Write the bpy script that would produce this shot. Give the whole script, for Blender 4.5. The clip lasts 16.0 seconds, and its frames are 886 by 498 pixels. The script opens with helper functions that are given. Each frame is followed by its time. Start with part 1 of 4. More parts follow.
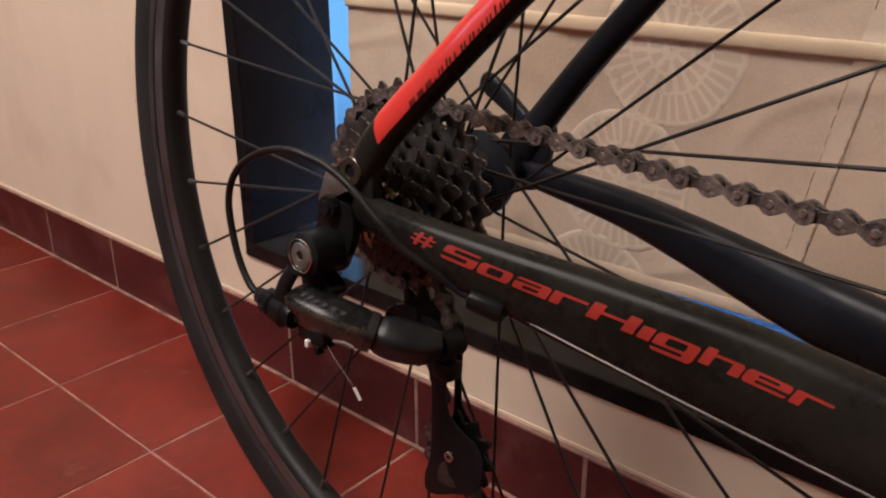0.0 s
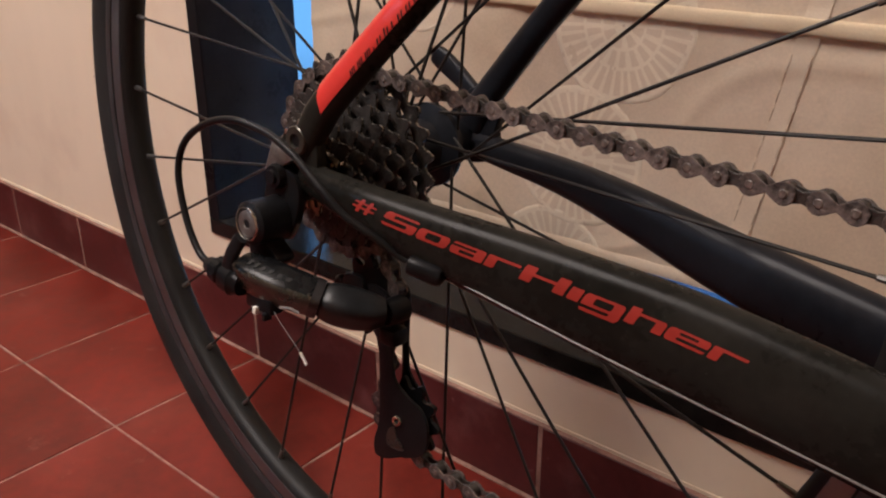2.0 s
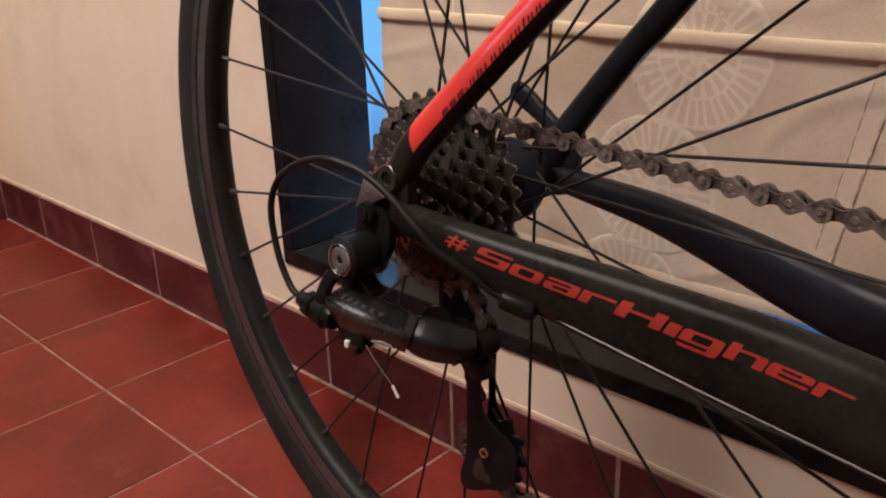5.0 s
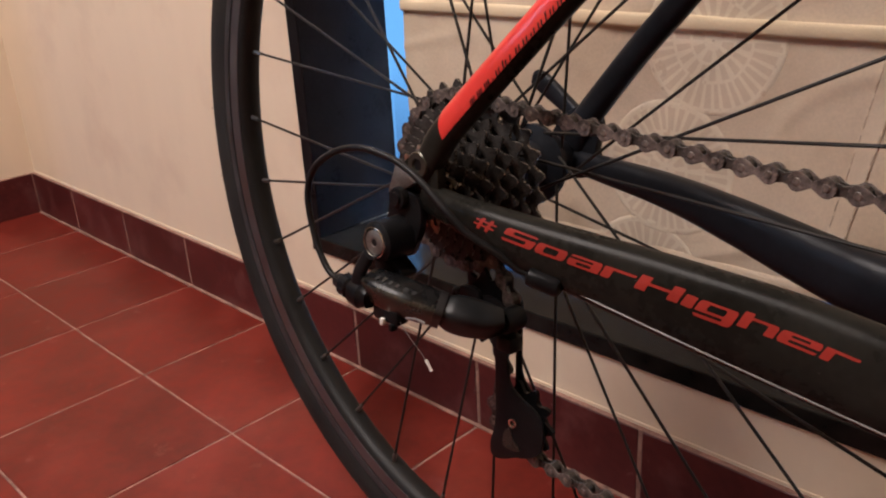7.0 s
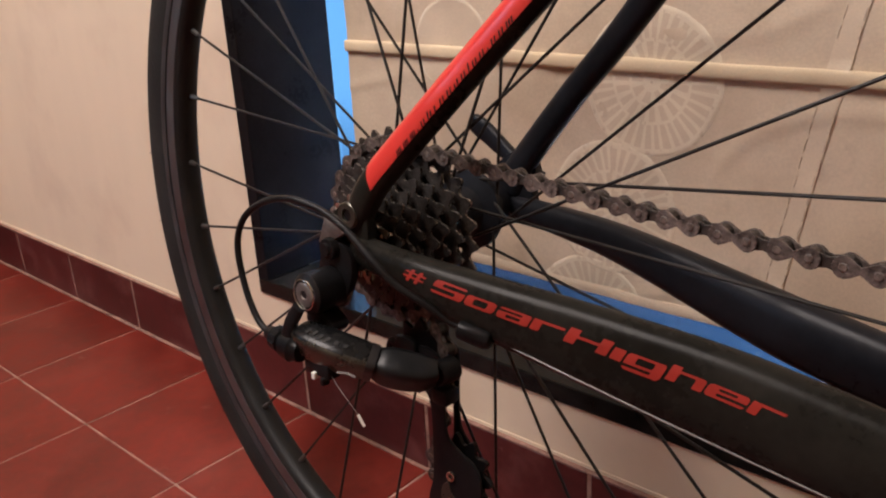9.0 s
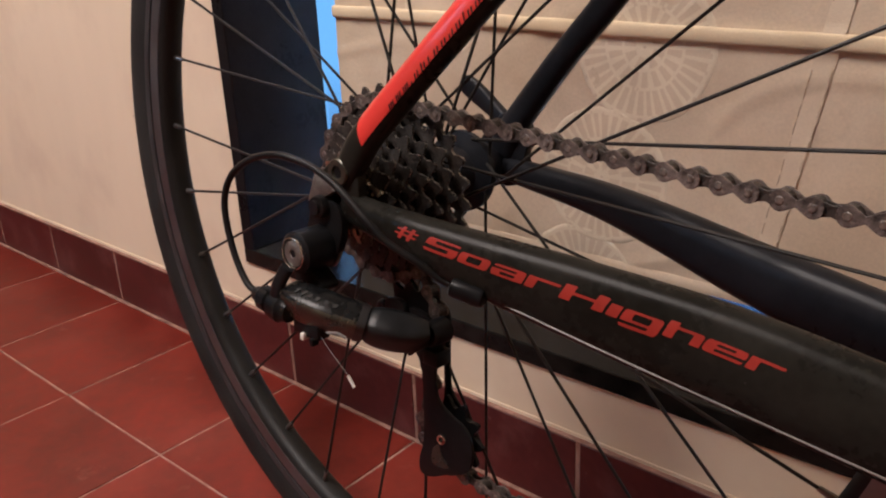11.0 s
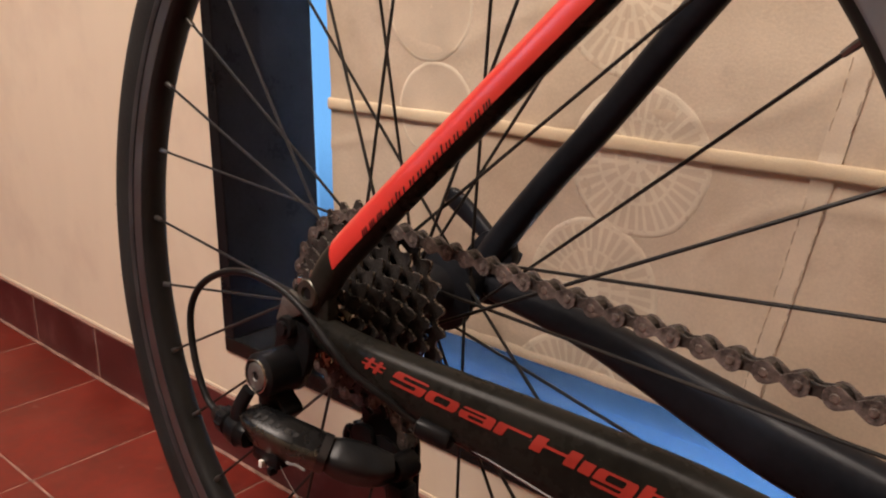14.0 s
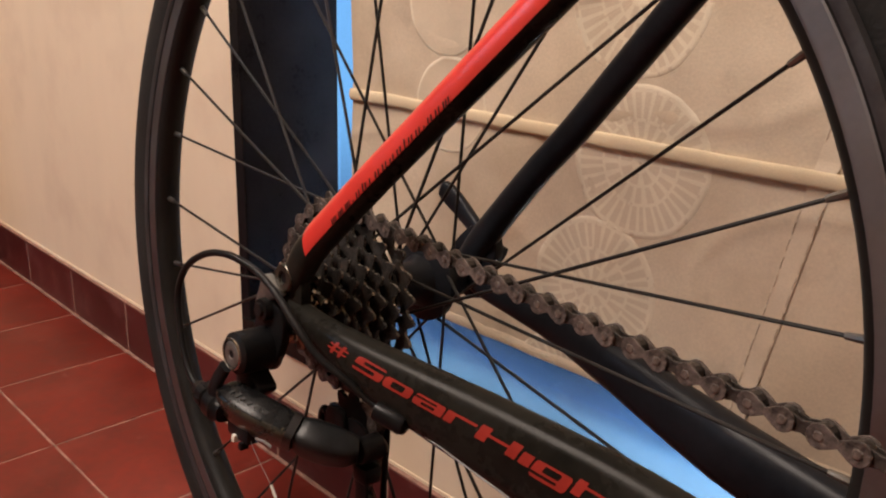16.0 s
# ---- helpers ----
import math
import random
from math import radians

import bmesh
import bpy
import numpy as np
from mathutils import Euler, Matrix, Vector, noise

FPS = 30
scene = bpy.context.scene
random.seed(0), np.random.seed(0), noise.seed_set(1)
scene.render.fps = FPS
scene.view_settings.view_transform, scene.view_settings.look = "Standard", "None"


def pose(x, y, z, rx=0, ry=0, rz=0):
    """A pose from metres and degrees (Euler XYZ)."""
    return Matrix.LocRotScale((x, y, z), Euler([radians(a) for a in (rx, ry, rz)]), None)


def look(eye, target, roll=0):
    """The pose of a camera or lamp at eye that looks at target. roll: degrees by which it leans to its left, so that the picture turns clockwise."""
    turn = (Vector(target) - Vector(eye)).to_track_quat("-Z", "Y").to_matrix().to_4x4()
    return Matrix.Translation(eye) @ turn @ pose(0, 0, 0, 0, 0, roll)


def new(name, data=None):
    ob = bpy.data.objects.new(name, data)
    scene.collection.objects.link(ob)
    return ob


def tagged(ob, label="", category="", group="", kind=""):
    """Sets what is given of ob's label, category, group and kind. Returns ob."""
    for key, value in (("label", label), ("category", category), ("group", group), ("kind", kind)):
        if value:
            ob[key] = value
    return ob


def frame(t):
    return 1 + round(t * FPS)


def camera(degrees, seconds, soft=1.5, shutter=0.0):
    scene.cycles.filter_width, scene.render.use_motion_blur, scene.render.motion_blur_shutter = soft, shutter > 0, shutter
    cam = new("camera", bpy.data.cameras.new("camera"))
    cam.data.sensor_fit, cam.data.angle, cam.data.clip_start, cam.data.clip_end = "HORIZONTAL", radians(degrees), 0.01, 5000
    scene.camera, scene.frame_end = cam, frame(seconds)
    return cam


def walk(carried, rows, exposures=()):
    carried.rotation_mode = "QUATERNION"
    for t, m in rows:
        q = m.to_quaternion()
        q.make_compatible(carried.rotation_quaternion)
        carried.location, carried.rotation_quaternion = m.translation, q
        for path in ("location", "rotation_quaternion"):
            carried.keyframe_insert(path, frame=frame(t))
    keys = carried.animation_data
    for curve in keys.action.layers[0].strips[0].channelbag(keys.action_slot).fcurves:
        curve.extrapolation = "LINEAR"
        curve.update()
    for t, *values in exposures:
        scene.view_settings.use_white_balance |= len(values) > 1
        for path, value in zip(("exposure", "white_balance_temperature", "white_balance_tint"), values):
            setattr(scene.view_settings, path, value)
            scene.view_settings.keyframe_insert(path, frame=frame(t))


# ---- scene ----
cam = camera(54.94, 16.0, soft=2.1)
ROWS = [
    (0.0, 0.3138, -0.3541, 0.4865, 68.01, 0.31, 41.34),
    (0.5, 0.3227, -0.3596, 0.4754, 67.28, 0.79, 40.87),
    (1.0, 0.3292, -0.3568, 0.4738, 66.65, 0.71, 40.46),
    (1.5, 0.3362, -0.3543, 0.4809, 66.66, 0.26, 40.25),
    (2.0, 0.3372, -0.3511, 0.4822, 66.99, -0.04, 40.15),
    (2.5, 0.3331, -0.3524, 0.4875, 67.60, 0.29, 40.35),
    (3.0, 0.3293, -0.3596, 0.4914, 67.98, 0.62, 40.84),
    (3.5, 0.3279, -0.3599, 0.4882, 68.04, 0.91, 41.25),
    (4.0, 0.3236, -0.3595, 0.4939, 68.23, 1.10, 41.65),
    (4.5, 0.3232, -0.3628, 0.4920, 68.80, 1.35, 42.54),
    (5.0, 0.3256, -0.3675, 0.4904, 68.64, 1.68, 43.19),
    (7.5, 0.3415, -0.3924, 0.5013, 67.75, 3.07, 44.05),
    (8.0, 0.3421, -0.3783, 0.5047, 68.50, 3.31, 42.77),
    (8.5, 0.3449, -0.3679, 0.5062, 69.44, 3.38, 41.83),
    (9.0, 0.3462, -0.3683, 0.5043, 69.71, 2.98, 41.61),
    (11.5, 0.3385, -0.3689, 0.4887, 68.21, 2.05, 40.43),
    (12.0, 0.3376, -0.3581, 0.4963, 69.52, 1.38, 40.07),
    (12.5, 0.3349, -0.3536, 0.5040, 70.63, 1.82, 40.34),
    (13.0, 0.3291, -0.3453, 0.5050, 71.49, 1.72, 40.68),
    (13.5, 0.3265, -0.3403, 0.5058, 72.51, 0.68, 40.88),
    (14.0, 0.3312, -0.3379, 0.5121, 73.08, -0.27, 41.60),
    (14.5, 0.3293, -0.3349, 0.5082, 72.71, -0.10, 42.33),
    (15.0, 0.3422, -0.3266, 0.5116, 72.50, -0.07, 43.29),
    (15.5, 0.3661, -0.3164, 0.5111, 72.36, -1.01, 44.46),
    (16.0, 0.3697, -0.3172, 0.5163, 72.49, -1.69, 45.74),
]
walk(cam, [(t, pose(x, y, z, rx, ry, rz)) for t, x, y, z, rx, ry, rz in ROWS],
     [(0.0, 0.20, 6250, 12), (9.0, 0.24, 6250, 12), (11.5, 0.25, 6250, 12), (12.5, 0.26, 6300, 12), (13.5, 0.23, 6650, 12), (16.0, 0.18, 6850, 12)])

# ---- world and light ----
world = bpy.data.worlds.new("world")
scene.world = world
world.use_nodes = True
sky = world.node_tree.nodes.new("ShaderNodeTexSky")
sky.sky_type, sky.sun_disc, sky.sun_elevation, sky.sun_rotation = "NISHITA", False, radians(12), radians(200)
world.node_tree.links.new(sky.outputs[0], world.node_tree.nodes["Background"].inputs[0])
world.node_tree.nodes["Background"].inputs[1].default_value = 0.1


def area_lamp(name, m, size, watts, colour):
    d = bpy.data.lights.new(name, "AREA")
    d.shape, d.size, d.energy, d.color = "DISK", size, watts, colour
    ob = new(name, d)
    ob.matrix_world = m
    return ob


area_lamp("ceiling_bulb", look((-0.38, -0.92, 2.10), (-0.08, 0.1, 0.25)), 1.00, 45, (1.0, 0.872, 0.785))

# ---- materials ----


def material(name, colour, rough=0.5, metal=0.0, vary=0.15, scale=8.0, fine=120.0, bump=0.1, second=None, spec=0.5, coat=0.0, island=0.0, grain=(1, 1, 1), dust=None):
    """A procedural surface: two scales of colour change, uneven gloss and fine relief."""
    m = bpy.data.materials.new(name)
    m.use_nodes = True
    nt = m.node_tree
    n, l = nt.nodes, nt.links
    b = n["Principled BSDF"]
    b.inputs["Metallic"].default_value = metal
    b.inputs["Specular IOR Level"].default_value = spec
    b.inputs["Coat Weight"].default_value = coat
    b.inputs["Coat Roughness"].default_value = 0.22
    co = n.new("ShaderNodeTexCoord")
    mp = n.new("ShaderNodeMapping")
    mp.inputs["Scale"].default_value = grain
    l.new(co.outputs["Object"], mp.inputs[0])
    big, small = n.new("ShaderNodeTexNoise"), n.new("ShaderNodeTexNoise")
    for t, s, d in ((big, scale, 4.0), (small, fine, 3.0)):
        l.new(mp.outputs[0], t.inputs["Vector"])
        t.inputs["Scale"].default_value, t.inputs["Detail"].default_value = s, d
    add = n.new("ShaderNodeMath")
    add.operation = "MULTIPLY_ADD"
    l.new(small.outputs[0], add.inputs[0])
    add.inputs[1].default_value = 0.4
    l.new(big.outputs[0], add.inputs[2])
    ramp = n.new("ShaderNodeValToRGB")
    c2 = second or tuple(c * (1 - 2 * vary) for c in colour)
    c1 = tuple(min(1.0, c * (1 + vary)) for c in colour)
    ramp.color_ramp.elements[0].position, ramp.color_ramp.elements[0].color = 0.45, (*c2, 1)
    ramp.color_ramp.elements[1].position, ramp.color_ramp.elements[1].color = 0.92, (*c1, 1)
    l.new(add.outputs[0], ramp.inputs[0])
    out = ramp.outputs[0]
    if island:
        info = n.new("ShaderNodeObjectInfo")
        hsv = n.new("ShaderNodeHueSaturation")
        k = n.new("ShaderNodeMath")
        k.operation = "MULTIPLY_ADD"
        l.new(info.outputs["Random"], k.inputs[0])
        k.inputs[1].default_value, k.inputs[2].default_value = 2 * island, 1 - island
        l.new(k.outputs[0], hsv.inputs["Value"])
        l.new(out, hsv.inputs["Color"])
        out = hsv.outputs[0]
    for colour2, amount, size, edge in dust or ():
        spots, cut, mix = n.new("ShaderNodeTexNoise"), n.new("ShaderNodeMapRange"), n.new("ShaderNodeMix")
        spots.inputs["Scale"].default_value, spots.inputs["Detail"].default_value, spots.inputs["Roughness"].default_value = size, 6.0, 0.62
        geo = n.new("ShaderNodeNewGeometry")
        l.new(geo.outputs["Position"], spots.inputs["Vector"])
        l.new(spots.outputs[0], cut.inputs[0])
        cut.inputs["From Min"].default_value, cut.inputs["From Max"].default_value, cut.inputs["To Max"].default_value = edge, edge + 0.16, amount
        mix.data_type = "RGBA"
        l.new(cut.outputs[0], mix.inputs[0])
        l.new(out, mix.inputs[6])
        mix.inputs[7].default_value = (*colour2, 1)
        out = mix.outputs[2]
    l.new(out, b.inputs["Base Color"])
    rr = n.new("ShaderNodeMapRange")
    l.new(add.outputs[0], rr.inputs[0])
    rr.inputs["From Min"].default_value, rr.inputs["From Max"].default_value = 0.4, 1.0
    rr.inputs["To Min"].default_value, rr.inputs["To Max"].default_value = max(0.03, rough - 0.08), min(1, rough + 0.10)
    l.new(rr.outputs[0], b.inputs["Roughness"])
    if bump:
        bp = n.new("ShaderNodeBump")
        bp.inputs["Strength"].default_value, bp.inputs["Distance"].default_value = bump, 0.002
        l.new(small.outputs[0], bp.inputs["Height"])
        l.new(bp.outputs[0], b.inputs["Normal"])
    return m


WALL = material("cream_wall_paint", (0.76, 0.64, 0.485), 0.7, vary=0.035, scale=3.0, fine=14, bump=0.02, grain=(1.6, 1.6, 0.35), dust=(((0.60, 0.47, 0.36), 0.45, 5.0, 0.50),))
CEIL = material("white_ceiling_paint", (0.78, 0.74, 0.68), 0.8, vary=0.04, bump=0.05)
TILE = material("red_clay_tile", (0.158, 0.0165, 0.0098), 0.45, vary=0.20, scale=9, fine=70, bump=0.05, island=0.12, spec=0.35, dust=(((0.25, 0.047, 0.031), 0.30, 7.0, 0.50), ((0.36, 0.17, 0.13), 0.30, 30.0, 0.63)))
SKIRT = material("dark_red_skirting_tile", (0.084, 0.0170, 0.0165), 0.36, vary=0.2, scale=16, fine=120, bump=0.04, island=0.15, spec=0.4, dust=(((0.22, 0.09, 0.085), 0.4, 14.0, 0.52), ((0.40, 0.25, 0.22), 0.6, 60.0, 0.66)))
GROUT = material("pale_grout", (0.32, 0.18, 0.14), 0.9, vary=0.3, scale=40, fine=300, bump=0.2)
SILL = material("polished_black_sill_granite", (0.012, 0.011, 0.010), 0.13, vary=0.3, scale=60, fine=900, bump=0.05, spec=0.16)
LEDGE = material("polished_black_ledge_granite", (0.012, 0.012, 0.013), 0.09, vary=0.3, scale=60, fine=380, bump=0.012, spec=0.55)
LEDGE.node_tree.nodes["Map Range"].inputs["To Min"].default_value, LEDGE.node_tree.nodes["Map Range"].inputs["To Max"].default_value = 0.03, 0.05
FABRIC = material("beige_blind_fabric", (0.67, 0.55, 0.412), 0.85, vary=0.10, scale=9, fine=420, bump=0.12, dust=(((0.50, 0.385, 0.265), 0.50, 7.0, 0.48), ((0.42, 0.32, 0.225), 0.50, 20.0, 0.58)))
APPLIQUE = material("pale_applique_fabric", (0.74, 0.64, 0.49), 0.85, vary=0.08, scale=20, fine=700, bump=0.1)
CIRCLE = material("beige_applique_cotton", (0.645, 0.53, 0.395), 0.85, vary=0.08, scale=20, fine=700, bump=0.1)
PALE = material("pale_tan_fabric", (0.73, 0.595, 0.405), 0.85, vary=0.08, scale=20, fine=700, bump=0.1)
TAPE = material("pale_cotton_tape", (0.72, 0.60, 0.455), 0.85, vary=0.08, scale=20, fine=700, bump=0.1)
THREAD = material("tan_thread", (0.53, 0.42, 0.315), 0.9, vary=0.2)
RUBBER = material("black_tyre_rubber", (0.015, 0.0145, 0.014), 0.75, spec=0.3, vary=0.25, scale=30, fine=400, bump=0.25)
RIM = material("black_painted_rim", (0.010, 0.0095, 0.009), 0.48, vary=0.2, scale=20, fine=200, bump=0.03, spec=0.22)
TRACK = material("worn_brake_track", (0.20, 0.20, 0.205), 0.44, 0.95, vary=0.08, scale=25, fine=300, bump=0.05)
SPOKE = material("dark_steel_spoke", (0.022, 0.020, 0.018), 0.45, 0.4, vary=0.2, bump=0)
BRASS = material("dull_nipple_metal", (0.20, 0.19, 0.175), 0.34, 0.9, vary=0.2, bump=0)
FRAME = material("black_frame_paint", (0.0150, 0.0140, 0.0116), 0.27, vary=0.3, scale=18, fine=250, bump=0.02, spec=0.085, dust=(((0.026, 0.023, 0.020), 0.55, 40.0, 0.54), ((0.22, 0.21, 0.20), 0.8, 330.0, 0.69)))
# the window's blue cast on the far stays is put into this black
BLUE_BLACK = material("blue_cast_black_paint", (0.0112, 0.0120, 0.0150), 0.32, vary=0.25, scale=18, fine=250, bump=0.02, spec=0.14)
RED = material("glossy_red_decal", (0.72, 0.045, 0.035), 0.34, vary=0.06, scale=20, fine=200, bump=0.01, coat=0.9)
LETTER = material("red_lettering", (0.33, 0.027, 0.018), 0.42, vary=0.10, scale=60, fine=300, bump=0.02)
INK = material("black_print", (0.012, 0.010, 0.010), 0.4, vary=0.1, bump=0)
CHAIN = material("rusty_greasy_chain_steel", (0.125, 0.098, 0.088), 0.45, 0.10, vary=0.30, scale=230, fine=900, bump=0.25, second=(0.012, 0.010, 0.009), island=0.25, spec=0.22)
RIVET = material("worn_rivet_steel", (0.150, 0.120, 0.105), 0.36, 0.3, vary=0.3, scale=230, fine=900, bump=0.2, second=(0.05, 0.04, 0.035))
# inner links: shade behind the outer plates is put into darker steel
CHAIN_DARK = material("greasy_shaded_link_steel", (0.034, 0.027, 0.023), 0.42, 0.2, vary=0.30, scale=230, fine=900, bump=0.25, second=(0.014, 0.011, 0.009), island=0.2)
COG = material("dirty_cog_steel", (0.042, 0.037, 0.034), 0.36, 0.2, vary=0.3, scale=140, fine=500, bump=0.35, second=(0.018, 0.016, 0.015), spec=0.3)
# polished tooth edges, paler than the cog sides to carry their glints
COG_EDGE = material("polished_glint_edge_steel", (0.21, 0.195, 0.172), 0.26, 0.7, vary=0.3, scale=300, fine=900, bump=0.4, second=(0.020, 0.017, 0.015))
# smallest cog in much brighter steel, its lamp glint put into the colour
GLINT = material("glint_bright_cog_steel", (0.70, 0.62, 0.50), 0.28, 1.0, vary=0.3, scale=110, fine=420, bump=0.6, second=(0.03, 0.024, 0.02))
CAST = material("grey_cast_metal", (0.20, 0.188, 0.175), 0.38, 0.6, vary=0.25, scale=120, fine=600, bump=0.08)
LIP = material("dull_grey_rim_lip", (0.036, 0.034, 0.036), 0.42, 0.0, vary=0.25, scale=40, fine=300, bump=0.02, spec=0.4)
BRIGHT = material("polished_steel", (0.62, 0.58, 0.52), 0.2, 1.0, vary=0.12, scale=60, bump=0.02)
GREYMET = material("grey_derailleur_metal", (0.075, 0.071, 0.058), 0.27, 0.7, vary=0.15, scale=50, fine=500, bump=0.03)
PLASTIC = material("black_plastic", (0.0092, 0.0090, 0.0098), 0.34, vary=0.25, scale=60, fine=500, bump=0.04, spec=0.15)
GLOSSY = material("glossy_black_lacquer", (0.0060, 0.0060, 0.0064), 0.26, vary=0.2, scale=60, fine=500, bump=0.02, spec=0.20)
SATIN = material("satin_dark_grey_resin", (0.0105, 0.0112, 0.0122), 0.35, vary=0.25, scale=60, fine=500, bump=0.04, spec=0.26)
HOUSING = material("black_cable_housing", (0.0105, 0.0100, 0.0100), 0.42, spec=0.17, vary=0.2, scale=60, bump=0)
CABLE_WIRE = material("dull_cable_wire", (0.25, 0.24, 0.23), 0.40, 0.3, vary=0.2, bump=0)
JAMB = material("black_granite_jamb", (0.0105, 0.0095, 0.0108), 0.30, vary=0.25, scale=20, fine=200, bump=0.03, spec=0.06)
GREYMARK = material("grey_print", (0.034, 0.033, 0.032), 0.5, vary=0.1, bump=0, spec=0.12)
WHITE = material("white_plastic", (0.75, 0.72, 0.66), 0.4, vary=0.05, bump=0)

# ---- mesh helpers ----


def part(name, bm, mat, parent=None, label="", smooth=True):
    """Links a bmesh as one mesh object under a thing or a part."""
    me = bpy.data.meshes.new(name)
    bmesh.ops.recalc_face_normals(bm, faces=bm.faces[:])
    for f in bm.faces:
        f.smooth = smooth
    bm.to_mesh(me)
    bm.free()
    me.materials.append(mat)
    if smooth:
        me.set_sharp_from_angle(angle=radians(38))
    ob = new(name, me)
    ob.parent = parent
    return tagged(ob, label)


def thing(name, m, label, category, group="", kind=""):
    ob = new(name)
    ob.empty_display_size = 0.05
    ob.matrix_world = m
    return tagged(ob, label, category, group, kind)


def box(bm, lo, hi, bevel=0.0):
    lo, hi = Vector(lo), Vector(hi)
    r = bmesh.ops.create_cube(bm, size=1, matrix=Matrix.LocRotScale((lo + hi) / 2, None, hi - lo))
    if bevel:
        es = {e for v in r["verts"] for e in v.link_edges}
        bmesh.ops.bevel(bm, geom=list(es), offset=bevel, segments=2, affect="EDGES", profile=0.5)
    return bm


def spline(pts, n):
    """Catmull-Rom through tuples of any length, n steps a span."""
    p = [np.array(q, float) for q in pts]
    p = [2 * p[0] - p[1]] + p + [2 * p[-1] - p[-2]]
    out = []
    for i in range(1, len(p) - 2):
        a, b, c, d = p[i - 1:i + 3]
        for k in range(n):
            t = k / n
            out.append(0.5 * (2 * b + (c - a) * t + (2 * a - 5 * b + 4 * c - d) * t * t + (3 * b - a - 3 * c + d) * t ** 3))
    out.append(p[-2])
    return out


def frame_at(path, i, side=Vector((0, 1, 0))):
    a, b = Vector(path[max(0, i - 1)][:3]), Vector(path[min(len(path) - 1, i + 1)][:3])
    t = (b - a).normalized()
    up = t.cross(side).normalized()
    if up.length < 0.5:
        up = Vector((0, 0, 1))
    s = up.cross(t).normalized()
    return t, s, up


def sweep(bm, path, seg=20, power=2.0, caps=True, side=Vector((0, 1, 0)), arc=None, grow=0.0):
    """A tube along rows of x, y, z, half width across (towards -side first), half height; a superellipse in section."""
    rings = []
    closed = arc is None
    for i, q in enumerate(path):
        c, (t, s, up) = Vector(q[:3]), frame_at(path, i, side)
        hw, hh = q[3] + grow, q[4] + grow
        ring = []
        a0, a1 = (0, 2 * math.pi) if closed else arc(i / (len(path) - 1))
        for k in range(seg if closed else seg + 1):
            a = a0 + (a1 - a0) * k / seg
            ca, sa = math.cos(a), math.sin(a)
            e = 2 / power
            u = math.copysign(abs(ca) ** e, ca) * hw
            v = math.copysign(abs(sa) ** e, sa) * hh
            ring.append(bm.verts.new(c - s * u + up * v))
        rings.append(ring)
    for a, b in zip(rings, rings[1:]):
        m = len(a)
        for k in range(m if closed else m - 1):
            bm.faces.new((a[k], a[(k + 1) % m], b[(k + 1) % m], b[k]))
    if caps and closed:
        bm.faces.new(rings[0][::-1])
        bm.faces.new(rings[-1])
    return bm


def tube(bm, pts, r, seg=10, n=6, smooth=True):
    path = spline(pts, n) if smooth and len(pts) > 2 else [np.array(p, float) for p in pts]
    side = Vector((0, 1, 0))
    d = Vector(path[-1]) - Vector(path[0])
    if abs(d.normalized().y) > 0.9:
        side = Vector((1, 0, 0))
    return sweep(bm, [(*p[:3], r, r) for p in path], seg, side=side)


def lathe(bm, profile, n=64, centre=(0, 0, 0), closed=True, axis="y"):
    """Turns rows of (radius, y) about the y axis through centre."""
    c = Vector(centre)
    rings = []
    for k in range(n):
        a = 2 * math.pi * k / n
        rings.append([bm.verts.new(c + (Vector((r * math.cos(a), y, r * math.sin(a))))) for r, y in profile])
    m = len(profile)
    for k in range(n):
        p, q = rings[k], rings[(k + 1) % n]
        for j in range(m if closed else m - 1):
            bm.faces.new((p[j], p[(j + 1) % m], q[(j + 1) % m], q[j]))
    return bm


def disc(bm, c, r, y0, y1, n=24, bevel=0.0):
    """A solid round along y."""
    b = bevel
    lathe(bm, [(1e-5, y0), (r - b, y0), (r, y0 + b), (r, y1 - b), (r - b, y1), (1e-5, y1)], n, c, closed=False)
    bmesh.ops.remove_doubles(bm, verts=bm.verts[:], dist=2e-5)
    return bm


def plate(bm, outline, y0, y1, bevel=0.0):
    """A flat plate with an outline of (x, z), from y0 to y1."""
    f = bm.faces.new([bm.verts.new((x, y0, z)) for x, z in outline])
    r = bmesh.ops.extrude_face_region(bm, geom=[f])
    bmesh.ops.translate(bm, vec=(0, y1 - y0, 0), verts=[v for v in r["geom"] if isinstance(v, bmesh.types.BMVert)])
    if bevel:
        es = [e for e in bm.edges if abs(e.verts[0].co.y - e.verts[1].co.y) < 1e-7]
        bmesh.ops.bevel(bm, geom=es, offset=bevel, segments=2, affect="EDGES", profile=0.5)
    return bm


def rounded(points, n=5):
    """A smooth closed outline through (x, z) points."""
    m = len(points)
    out = []
    for i in range(m):
        a, b, c, d = (np.array(points[(i + k) % m], float) for k in (-1, 0, 1, 2))
        for k in range(n):
            t = k / n
            out.append(tuple(0.5 * (2 * b + (c - a) * t + (2 * a - 5 * b + 4 * c - d) * t * t + (3 * b - a - 3 * c + d) * t ** 3)))
    return out


# ---- the room ----
WALL_Y, WALL_T, LEFT_X, RIGHT_X, BACK_Y, TOP = 0.156, 0.122, -1.272, 2.6, -2.6, 2.75
FAR_X = -5.0
OPEN_L, OPEN_R, OPEN_B, OPEN_T, LINING = -0.424, 1.05, 0.130, 1.75, 0.018
GLASS_Y, BLIND_Y = 0.278, 0.2630


def structure(name, bm, mat, label, category):
    return tagged(part(name, bm, mat, None, smooth=False), label, category, kind="structure")


